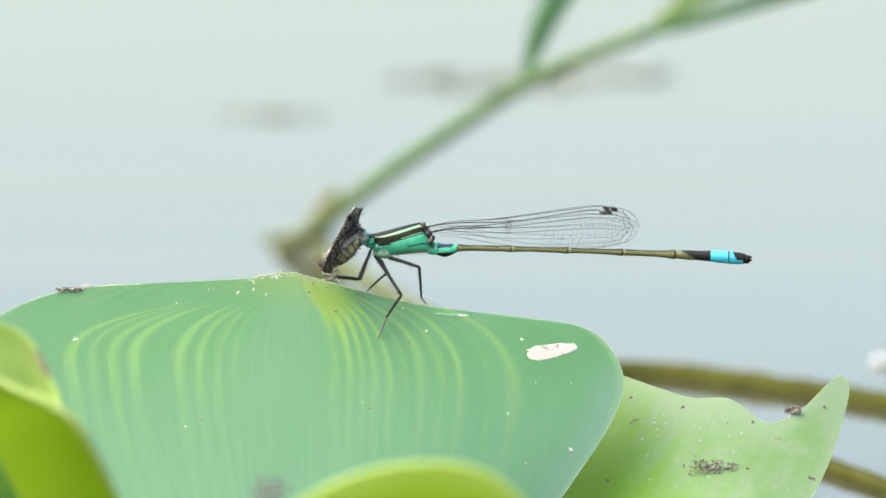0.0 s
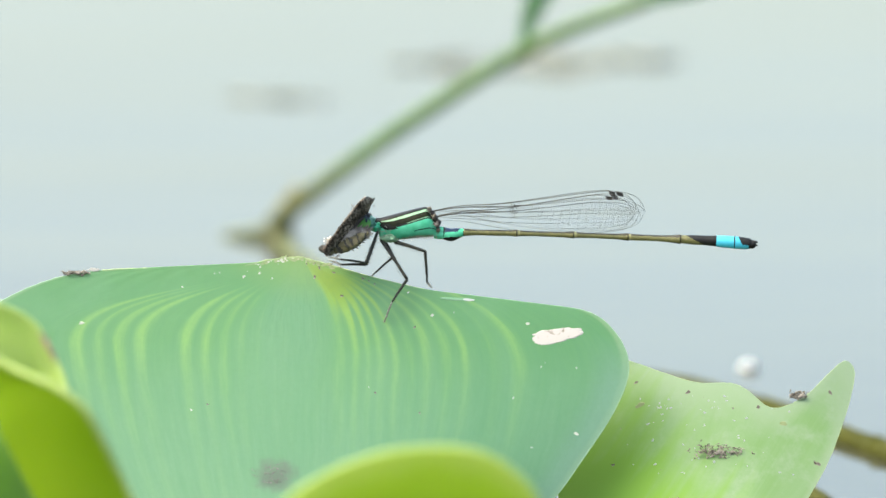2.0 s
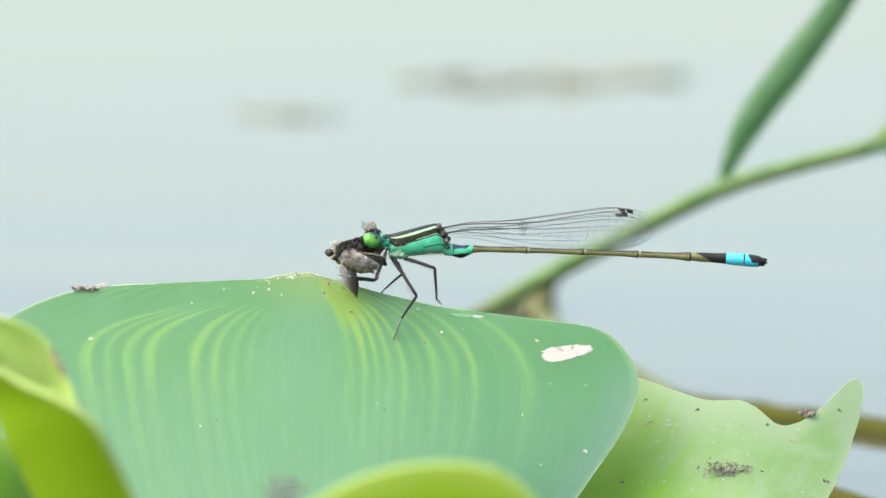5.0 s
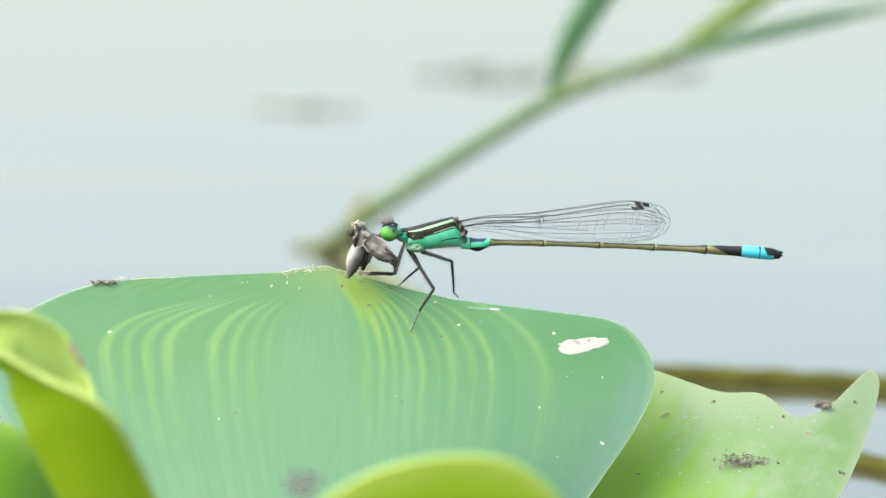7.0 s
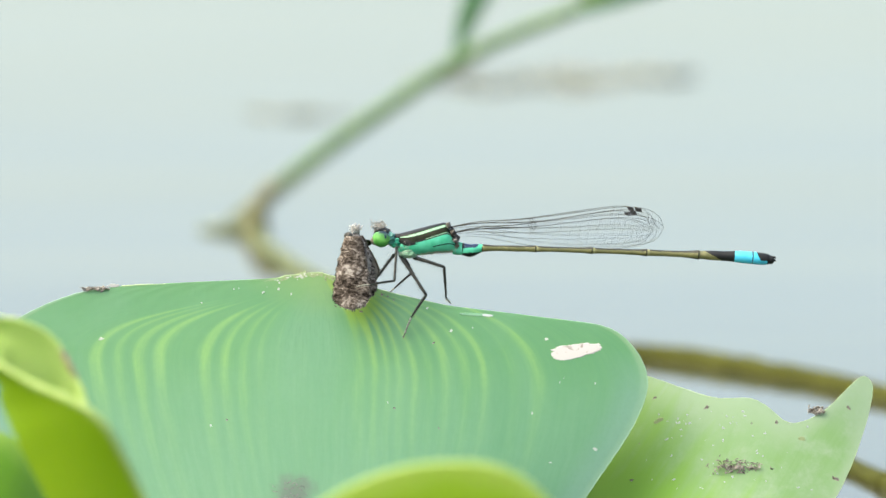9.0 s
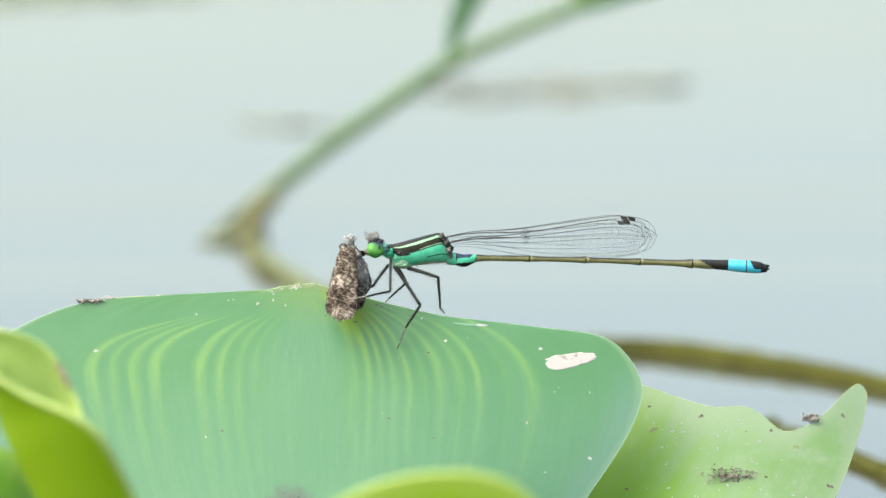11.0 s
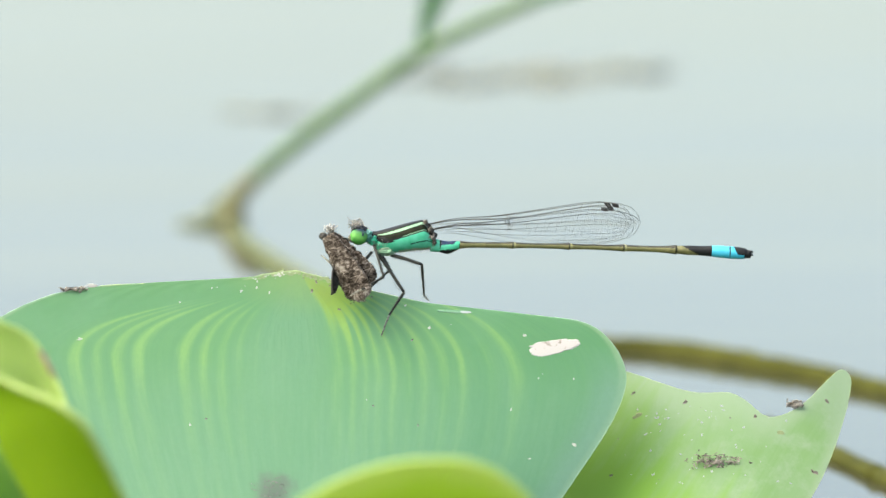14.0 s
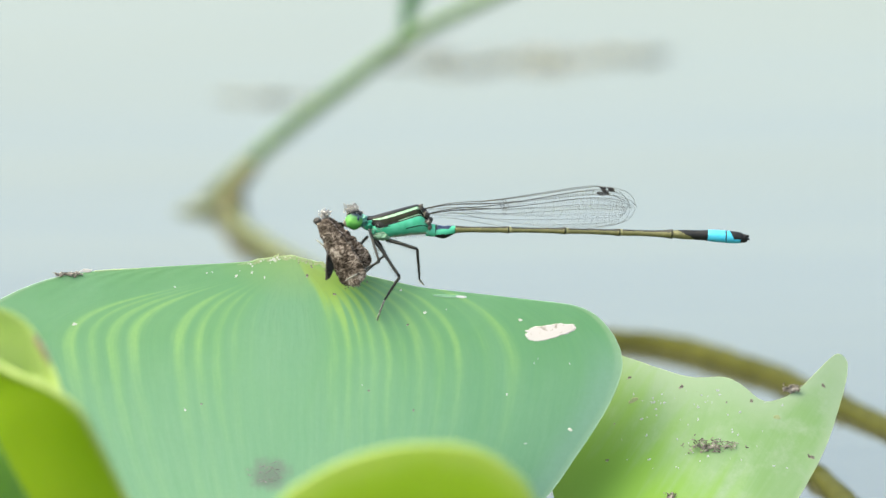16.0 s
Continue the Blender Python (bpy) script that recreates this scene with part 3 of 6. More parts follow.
def main_blade(s, t):
    s = s * 2 - 1
    rim = curve_point(RIGHT if s > 0 else LEFT, t)
    mid = TIP.lerp(FOOT, t ** (1.4 + (1.7 * s if s > 0 else 2.8 * (1 - math.exp(4 * s)))))
    k = abs(s) ** 0.9
    p = mid.lerp(rim, k)
    drop = max(0, TIP.z - p.z) / (TIP.z - FOOT.z)
    p.y = 0.3 - 9.0 * drop ** 1.1 * (1 - 0.3 * s * s)
    p.y += 0.004 * math.sin(s * 60) * min(1, t * 5) * (1 - abs(s) ** 6)
    return p


def build_main_leaf():
    leaf = thing("water_hyacinth_leaf", "broad waxy blue-green leaf with yellow veins under the damselfly", "leaf", group="water hyacinth leaves")
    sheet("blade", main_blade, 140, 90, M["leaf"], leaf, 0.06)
    for side in (1.0, 0.0):
        edge = [main_blade(side, k / 60) for k in range(61)]
        rim_line(edge, 0.07, M["rim"], leaf, 0.0, 0.34, 90)
        rim_line(edge, 0.05, M["rim_side"], leaf, 0.34, 0.97, 110)
    base = main_blade(0.5, 1.0)
    part("stalk", tube([base + Vector((0, 0, 2)), base + Vector((1, -1, -12)), base + Vector((3, 2, -30))], [1.6, 2.4, 3.5], 12), M["stalk"], leaf)
    return leaf


build_main_leaf()


def fan(outline, base, swell, bow=0.0, form=None):
    """A blade spread between its outline and the foot of its stalk."""
    base = Vector(base)

    def fn(s, t):
        p = curve_point(outline, s).lerp(base, t)
        if form:
            p.y = form(p.x, p.z)
            return p
        p.y += swell * math.sin(math.pi * s) * math.sin(math.pi * min(1, t * 1.2)) + bow * t * (1 - t)
        return p
    return fn


BACK = []


def build_back_leaf():
    leaf = thing("water_hyacinth_leaf", "pale green leaf with a notched rim and one raised tip", "leaf", group="water hyacinth leaves")
    out = [(8.30, 6.00, -8.43), (12.51, 5.00, -8.75), (15.77, 4.00, -9.11), (18.35, 3.00, -9.98), (20.84, 2.00, -10.71), (23.36, 2.00, -10.75), (24.70, 2.00, -11.38), (25.96, 2.00, -12.43), (27.22, 2.00, -12.48), (29.03, 2.00, -11.59), (30.71, 2.00, -10.08), (32.01, 2.00, -9.16), (32.64, 2.00, -10.21), (31.70, 1.00, -13.46), (30.17, 0.00, -16.90), (27.81, -1.00, -20.42), (24.84, -2.00, -23.30)]
    BACK.append(fan(out, (13.92, -5.00, -35.58), 0, 0, lambda x, z: 4 + 0.6 * (z + 10) + 0.02 * (x - 24) ** 2 + 0.05 * math.sin(x * 0.9 + z * 0.3)))
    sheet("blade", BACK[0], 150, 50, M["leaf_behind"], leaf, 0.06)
    rim_line([BACK[0](k / 80, 0.0) for k in range(81)], 0.035, M["rim"], leaf, 0.0, 1.0, 200)
    part("stalk", tube([(13.89, -6.00, -34.27), (13.48, -6.00, -37.58), (13.17, -2.00, -44.13)], [1.5, 2.2, 3], 12), M["stalk"], leaf)


build_back_leaf()


def build_front_leaf():
    leaf = thing("water_hyacinth_leaf", "bright yellow-green folded young leaf, translucent in the light", "leaf", group="water hyacinth leaves")
    far = [(-35.15, -55.00, -4.43), (-29.19, -55.00, -4.13), (-26.96, -55.00, -4.47), (-25.02, -55.00, -5.62), (-23.48, -56.00, -8.21), (-22.64, -58.00, -10.32), (-21.50, -60.00, -12.85), (-20.12, -62.00, -16.09), (-17.74, -62.00, -20.49)]
    near = [(-34.76, -60.00, -3.65), (-28.60, -64.00, -6.71), (-25.88, -65.00, -8.26), (-23.03, -66.00, -9.48), (-21.28, -66.00, -10.86), (-20.17, -65.00, -12.89), (-19.23, -64.00, -14.92), (-17.99, -63.00, -17.52), (-16.27, -62.00, -20.86)]
    fold = [(-34.92, -58.00, -6.25), (-28.87, -60.00, -7.70), (-27.99, -61.00, -9.51), (-27.01, -62.00, -11.69), (-25.91, -62.00, -13.89), (-24.70, -62.00, -16.27), (-23.24, -62.00, -18.66), (-20.67, -62.00, -20.86), (-16.64, -62.00, -22.69)]

    def fn(s, t):
        a, b, c = curve_point(far, t), curve_point(fold, t), curve_point(near, t)
        if s < 0.5:
            p = a.lerp(b, s * 2)
            p.y += 2.0 * math.sin(math.pi * s * 2)
        else:
            p = b.lerp(c, s * 2 - 1)
            p.y -= 0.3 * math.sin(math.pi * (s * 2 - 1))
        return p
    blade = sheet("blade", fn, 60, 60, M["leaf_front"], leaf, 0.35)
    blade.data.materials.append(M["leaf_inner"])
    for f in blade.data.polygons:
        f.material_index = 1 if f.index % 60 < 29 else 0
    rim_line(near, 0.26, M["rim_young"], leaf)
    part("dry_edge", tube([curve_point(far, 0.40 + 0.03 * k) + Vector((0, -0.3, 0)) for k in range(4)], [0.08, 0.2, 0.16, 0.06], 8, 16, 0.6, 0.12), M["dry"], leaf, "withered brown patch of the rim")
    rim_line(far, 0.16, M["rim_young"], leaf)
    part("stalk", tube([(-17.01, -62.00, -21.59), (-16.27, -62.00, -25.99), (-16.42, -58.00, -35.47)], [1.5, 2.2, 3], 12), M["stalk"], leaf)


build_front_leaf()


def build_low_leaf():
    leaf = thing("water_hyacinth_leaf", "yellow-green round-topped young leaf in front of the broad leaf", "leaf", group="water hyacinth leaves")
    out = [(-9.15, -86.00, -17.98), (-7.76, -86.00, -15.90), (-6.03, -86.00, -14.72), (-3.95, -86.00, -13.75), (-1.52, -86.00, -13.06), (0.90, -86.00, -12.82), (2.98, -86.00, -12.92), (4.71, -86.00, -13.48), (6.10, -86.00, -14.45), (7.14, -86.00, -15.62), (7.83, -86.00, -17.63)]
    sheet("blade", fan(out, (-0.49, -80.00, -30.19), 0.0, -8.0), 80, 30, M["leaf_front"], leaf, 0.5)
    rim_line(out, 0.22, M["rim_young"], leaf)
    part("stalk", tube([(-0.49, -80.00, -29.49), (-0.49, -80.00, -33.71), (-0.14, -76.00, -41.12)], [1.5, 2.2, 3], 12), M["stalk"], leaf)
    dark = thing("water_hyacinth_leaf", "dark green older leaf low over the water", "leaf", group="water hyacinth leaves")
    out = [(-37.38, -46.00, -10.60), (-33.20, -46.00, -10.83), (-29.79, -46.00, -11.66), (-27.96, -46.00, -12.65), (-26.59, -46.00, -14.47), (-25.53, -46.00, -16.68), (-24.09, -46.00, -19.72)]
    sheet("blade", fan(out, (-31.78, -50.00, -26.70), 0.0, -5.0), 60, 30, M["leaf_shade"], dark, 0.35)
    part("stalk", tube([(-31.78, -50.00, -25.95), (-31.78, -50.00, -32.35), (-32.06, -46.00, -38.33)], [1.5, 2.2, 3], 12), M["stalk"], dark)


build_low_leaf()


# ---- the damselfly ----
def build_damselfly():
    fly = thing("damselfly", "blue-tailed green damselfly with clear folded wings on a leaf rim", "damselfly")
    # thorax: rings with bands of colour round the body
    bm = bmesh.new()
    top = [(-2.85, 0.00, 1.51), (-2.05, 0.00, 1.72), (-0.79, 0.00, 2.05), (0.25, 0.00, 2.30), (0.84, 0.00, 2.30), (1.42, 0.00, 1.30)]
    low = [(-2.76, 0.00, 0.67), (-2.05, 0.00, 0.00), (-0.79, 0.00, 0.00), (0.25, 0.00, 0.13), (1.17, 0.00, 0.17), (1.67, 0.00, 0.25)]
    seg, steps = 240, 60
    rings = []
    for k in range(steps + 1):
        u = k / steps
        a, b = curve_point(top, u), curve_point(low, u)
        c, h = (a + b) / 2, (a - b) / 2
        wide = 0.95 * h.length * (0.75 + 0.25 * math.sin(math.pi * u))
        rings.append([bm.verts.new(c + h * math.cos(2 * math.pi * (j + 0.5) / seg) + Vector((0, -math.sin(2 * math.pi * (j + 0.5) / seg) * wide, 0))) for j in range(seg)])
    for k in range(steps):
        for j in range(seg):
            f = bm.faces.new((rings[k][j], rings[k][(j + 1) % seg], rings[k + 1][(j + 1) % seg], rings[k + 1][j]))
            w = 360 * ((j + 1) % seg) / seg
            w = min(w, 360 - w)
            u = k / steps
            suture = 137 - 30 * u
            full, w = w, w - 22 + 34 * u if w < 120 else w
            f.material_index = 4 if w < 27 else 0 if w < 35 else 1 if w < 40 + 9 * min(1, u * 3) else 2 if w < 73 else 1 if w < 76 and u > 0.4 else 4 if w < 80 else 4 if abs(full - suture) < 2.0 + 1.5 * (u - 0.5) and u > 0.5 else 3
            if u < 0.2 + 0.1 * (w - 60) / 25 and 55 < w < 88:
                f.material_index = 4
            if u > 0.965:
                f.material_index = 4
            if 80 <= w < 81 or (w > 150 and u > 0.35):
                f.material_index = 4 if w < 100 else 5
    bm.faces.new(rings[0]), bm.faces.new(rings[-1])
    bmesh.ops.recalc_face_normals(bm, faces=bm.faces)
    part("thorax", bm, [M["bronze"], M["pale"], M["bronze"], M["green"], M["black"], M["pale"]], fly, "green thorax with bronze shoulder bands")
    part("neck", tube([(-3.68, 0.00, 1.34), (-3.10, 0.00, 1.26), (-2.51, 0.00, 1.21)], [0.26, 0.3, 0.4], 14, 10, 1, 0.05), M["black"], fly)
    part("collar", blob((-2.97, 0.00, 0.92), (0.42, 0.6, 0.40), 0.3, 4, 2.5), M["green"], fly)
    part("collar", blob((-2.43, 0.00, 0.46), (0.36, 0.62, 0.44), 0.3), M["green"], fly)
    for x, z, size in ((1.05, 1.88, 0.32), (1.26, 1.55, 0.32), (1.51, 1.21, 0.3)):
        part("wing_hinge", blob((x, 0.00, z), (size, 0.5, 0.26), 0.4), M["vein"], fly)
    for c in (-0.5, 0.5):
        part("leg_base", blob(Vector((-2.05, 0.00, 0.04)) + Vector((0, c, 0)), (0.62, 0.4, 0.28), 0.45, 4, 2.6), M["pale"], fly)
    bm = bmesh.new()
    rng = random.Random(21)
    for k in range(150):
        p = curve_point(low, rng.uniform(0.02, 0.9)) + Vector((0, rng.uniform(-0.75, 0.3), rng.uniform(0.0, 0.22)))
        d = Vector((rng.uniform(-0.12, 0.12), rng.uniform(-0.15, 0.0), rng.uniform(-0.30, -0.10)))
        tube_into(bm, [p, p + d], [0.014, 0.006], 4, 1)
    for k in range(70):
        p = Vector((rng.gauss(-2.45, 0.35), rng.uniform(-1.05, -0.5), rng.gauss(0.35, 0.35)))
        d = Vector((rng.uniform(-0.15, 0.15), rng.uniform(-0.2, -0.02), rng.uniform(-0.25, 0.1)))
        tube_into(bm, [p, p + d], [0.016, 0.006], 4, 1)
    part("down", bm, M["moth_tuft"], fly, "short pale down under the thorax")
    # head with its two eyes
    part("rear_plate", blob((0.71, 0.00, 1.80), (0.34, 0.75, 0.42), 0.5, 4, 2.4), M["plate"], fly, "brown plates at the wing roots")
    part("rear_plate", blob((1.13, 0.00, 1.05), (0.30, 0.7, 0.36), 0.5, 4, 2.4), M["plate"], fly)
    for x, z, wide, mat in ((0.95, 2.12, 0.62, "plate"), (1.30, 1.62, 0.86, "plate"), (1.50, 1.08, 0.90, "moth_fur"), (1.62, 0.62, 0.72, "plate")):
        part("rear_plate", blob((x, 0.00, z), (0.20, wide, 0.27), 0.6, 4, 3.4), M[mat], fly)
    head = part("head", blob((-3.93, 0.00, 1.63), (0.58, 1.15, 0.5), 0.25, 4, 2.2), M["black"], fly, "small dark head between green eyes")
    for c in (-1.05, 1.05):
        part("eye", blob(Vector((-3.97, 0.00, 1.17)) + Vector((0, c, 0)), (0.64, 0.46, 0.6), 0.10, 4, 1.6), M["lime"], head, "glossy lime-green eye")
    bm = bmesh.new()
    rng = random.Random(12)
    for k in range(130):
        p = Vector((-4.10, 0.00, 1.97)) + Vector((rng.gauss(-0.1, 0.3), rng.uniform(-1.2, 0.2), rng.gauss(0.05, 0.16)))
        d = Vector((rng.uniform(-0.25, 0.25), rng.uniform(-0.25, 0.0), rng.uniform(-0.1, 0.3)))
        tube_into(bm, [p, p + d * 0.5, p + d], [0.028, 0.028, 0.012], 4, 3, 0.6)
    part("scale_dust", bm, M["moth_tuft"], head, "pale dust of moth scales")
    part("temple", blob((-3.40, 0.00, 1.24), (0.46, 1.12, 0.50), 0.3, 4, 2.5), M["temple"], head, "blue-green back of the head")
    part("eye_mark", blob((-3.66, -1.43, 1.36), (0.07, 0.08, 0.15), 0.3), M["navy"], head)
    part("face", blob((-4.46, 0.00, 1.05), (0.30, 0.6, 0.30), 0.35), M["plate"], head)
    part("jaws", blob((-5.02, 0.00, 0.88), (0.3, 0.45, 0.25), 0.3), M["bronze"], head)
    # abdomen, ring by ring
    joints = [((1.34, 0.00, 0.50), 0.47), ((2.09, 0.00, 0.42), 0.44), ((3.51, 0.00, 0.50), 0.27), ((7.45, 0.00, 0.42), 0.21), ((11.63, 0.00, 0.29), 0.21), ((15.65, 0.00, 0.13), 0.22), ((19.50, 0.00, -0.04), 0.28), ((22.13, 0.00, -0.17), 0.40), ((23.51, 0.00, -0.29), 0.46), ((24.52, 0.00, -0.38), 0.40), ((25.02, 0.00, -0.46), 0.22)]
    looks = [("green", "green"), ("navy", "green"), ("olive_dark", "olive"), ("olive_dark", "olive"), ("olive_dark", "olive"), ("olive_dark", "olive"), ("black", "black"), ("blue", "blue"), ("black", "blue"), ("black", "black")]
    for k, (upper, lower) in enumerate(looks):
        (a, ra), (b, rb) = joints[k], joints[k + 1]
        a, b = Vector(a), Vector(b)
        bm = bmesh.new()
        n = 40
        mid = 0.48 if k == 1 else (ra + rb) / 2 * (0.96 if 2 <= k <= 5 else 1.04)
        gap = (b - a).normalized() * -0.01
        pts = [a + gap, a.lerp(b, 0.33), a.lerp(b, 0.66), b - gap]
        if k == 1:
            pts[1] += Vector((0, 0, -0.14))
            pts[2] += Vector((0, 0, -0.06))
        radii = [ra * 1.02, mid, mid * (0.84 if k == 1 else 1.0), rb * (1.12 if 2 <= k <= 5 else 1.0)]
        if 2 <= k <= 5:
            radii = [ra * 1.08, mid * 0.98, mid * 0.92, mid * 0.95, mid, rb * 1.0, rb * 1.3]
        rings = tube_into(bm, pts, radii, 40, n, 0.95)
        for f in bm.faces:
            c = f.calc_center_median()
            axis = a.lerp(b, max(0, min(1, (c - a).dot(b - a) / (b - a).length_squared)))
            lift = (c - axis).z / max(ra, rb)
            edge = 0.42 if 2 <= k <= 5 else 0.15 if k == 1 else 0.0
            if k == 8:
                edge = 1.2 - 4.2 * min(0.34, max(0, (c.x - a.x) / (b.x - a.x) - 0.16))
            f.material_index = 0 if lift > edge else 1
            if k == 1 and (lift < -0.7 or (c.x - a.x) / (b.x - a.x) > 0.95):
                f.material_index = 3
            if k == 1 and lift > edge and (c.x - a.x) / (b.x - a.x) > 0.62 + 0.3 * lift:
                f.material_index = 1
            if k == 0 and (c.x - a.x) / (b.x - a.x) > 0.88:
                f.material_index = 3
            if 2 <= k <= 5 and (c.x - a.x) / (b.x - a.x) > 0.955:
                f.material_index = 4 if (c.x - a.x) / (b.x - a.x) > 0.982 else 1 if lift < 0.5 else 0
            if 3 <= k <= 6 and (c.x - a.x) / (b.x - a.x) < (0.05 if k < 6 else 0.09) and lift > -0.75:
                f.material_index = 5
            if 2 <= k <= 5 and lift < -0.82:
                f.material_index = 0
            if k == 7 and (c.x - a.x) / (b.x - a.x) > 0.93:
                f.material_index = 3
            if k == 6 and (c.x - a.x) / (b.x - a.x) < 0.38 - 0.3 * lift:
                f.material_index = 2
        bmesh.ops.recalc_face_normals(bm, faces=bm.faces)
        part("abdomen_segment", bm, [M[upper], M[lower], M["olive"], M["black"], M["olive_dark"], M["olive_pale"]], fly, {0: "turquoise ring", 1: "dark blue and green segment", 7: "bright sky-blue tail segment", 8: "blue and black tail segment"}.get(k, ""))
    for dz, c in ((0.12, 0.15), (0.12, -0.15), (-0.1, 0.12), (-0.1, -0.12)):
        p = Vector((24.85, 0.00, -0.42)) + Vector((0, c, dz))
        part("tail_hook", tube([p, p + Vector((0.2, 0, 0.06)), p + Vector((0.32, 0, -0.02))], [0.12, 0.09, 0.03], 8, 8), M["black"], fly)
    build_wings(fly)
    build_legs(fly)
    return fly


LEAD = [(0.92, 0.00, 2.01), (2.76, 0.00, 2.38), (5.06, 0.00, 2.55), (7.15, 0.00, 2.59), (9.46, 0.00, 2.97), (11.76, 0.00, 3.26), (13.64, 0.00, 3.47), (15.10, 0.00, 3.39), (15.98, 0.00, 3.05), (16.50, 0.00, 2.60), (16.72, 0.00, 1.95)]
TRAIL = [(0.92, 0.00, 1.80), (2.76, 0.00, 1.80), (4.44, 0.00, 1.51), (6.11, 0.00, 1.17), (7.99, 0.00, 0.84), (10.08, 0.00, 0.63), (12.18, 0.00, 0.54), (13.85, 0.00, 0.59), (15.20, 0.00, 0.72), (16.28, 0.00, 1.16), (16.72, 0.00, 1.95)]


def build_wings(fly):
    rng = random.Random(4)

    def at(u, f):
        return curve_point(LEAD, u).lerp(curve_point(TRAIL, u), f)
    for turn, c, grow, low in ((0.15, -0.35, 1.01, 0.0), (0.7, 0.35, 0.972, 0.0), (1.4, -0.15, 0.985, 0.46), (1.3, 0.2, 0.955, 0.46)):
        wing = new("wing")
        wing.parent = fly
        root = Vector((1.00, 0.00, 1.88))
        wing.matrix_local = Matrix.Translation(root * MM + Vector((0, c, -low)) * MM) @ Matrix.Rotation(radians(-turn), 4, "Y") @ Matrix.Scale(grow, 4) @ Matrix.Translation(-root * MM)
        bm = bmesh.new()
        n = 60
        rows = [[bm.verts.new(at(i / n, f / 6) + Vector((0, 0.05 * math.sin(f * 2.1), 0))) for f in range(7)] for i in range(n + 1)]
        for i in range(n):
            for f in range(6):
                bm.faces.new((rows[i][f], rows[i][f + 1], rows[i + 1][f + 1], rows[i + 1][f]))
        part("membrane", bm, M["membrane"], wing)
        bm = bmesh.new()
        longs = [(0.0, 0.0, 1.0, 0.030), (0.16, 0.0, 0.34, 0.022), (0.2, 0.0, 0.97, 0.024), (0.36, 0.3, 0.95, 0.008), (0.48, 0.02, 0.93, 0.012), (0.72, 0.08, 0.86, 0.010), (0.86, 0.45, 0.82, 0.007), (1.0, 0.0, 1.0, 0.011)]
        for f, u0, u1, r in longs:
            pts = [at(u0 + (u1 - u0) * i / 8, f if u0 < 0.1 or i > 1 else f * 0.85) for i in range(9)]
            tube_into(bm, pts, [r * 0.7, r * 0.8, r * 1.1] if f == 1.0 else [r * 0.95, r * 0.75, r * (0.36 if f == 0.0 else 0.5)], 5, 30)
        fs = sorted(l[0] for l in longs)
        for a, b in zip(fs, fs[1:]):
            u = 0.14 + rng.random() * 0.05
            while u < 0.95:
                if not (a == 0.0 and u < 0.2):
                    tube_into(bm, [at(u, a), at(u + 0.004, b)], [0.0042, 0.0042], 4, 1)
                u += rng.uniform(0.026, 0.042) if u > 0.35 else rng.uniform(0.07, 0.12)
        tube_into(bm, [at(0.30, 0.0), at(0.325, 0.3), at(0.337, 0.55)], [0.035, 0.025, 0.018], 5, 6)
        part("vein_net", bm, M["vein"], wing, "fine dark net of veins")
        bm = bmesh.new()
        quad = [at(0.662, 0.02), at(0.700, 0.02), at(0.716, 0.11), at(0.680, 0.11)]
        for y in (-0.03, 0.03):
            bm.faces.new([bm.verts.new(q + Vector((0, y, 0))) for q in quad])
        bmesh.ops.bridge_loops(bm, edges=bm.edges)
        part("wing_spot", bm, M["mark"], wing, "dark wing spot near the tip", smooth=False)


def leg_into(leg, pts, radii, spines, seed):
    """Femur, tibia and foot of one leg."""
    rng = random.Random(seed)
    names = ["femur", "tibia", "foot"]
    for k in range(3):
        a, b = Vector(pts[k]), Vector(pts[k + 1])
        bm = tube([a, a.lerp(b, 0.5) + Vector((0, 0, 0.03)), b], [radii[k], radii[k] * 0.9, radii[k + 1]], 8, 10)
        if spines and k < 2:
            for i in range(26 if k == 0 else 16):
                p = a.lerp(b, 0.10 + (0.034 if k == 0 else 0.055) * i)
                side = Vector((rng.choice((-1, 1)) * 0.8, rng.uniform(-0.5, 0.3), rng.uniform(-0.6, -0.1))).normalized()
                tube_into(bm, [p, p + side * rng.uniform(0.16, 0.40) * (1.0 if k == 0 else 0.6)], [0.018, 0.006], 4, 2)
        if k == 2:
            for i in range(5):
                p = a.lerp(b, 0.1 + 0.2 * i)
                side = Vector((rng.choice((-1, 1)), 0, -0.3)).normalized()
                tube_into(bm, [p - side * 0.05, p + side * 0.16], [0.03, 0.008], 4, 2)
        part(names[k], bm, M["leg"] if k < 2 else M["leg_pale"], leg)


FRONT_LEGS = []


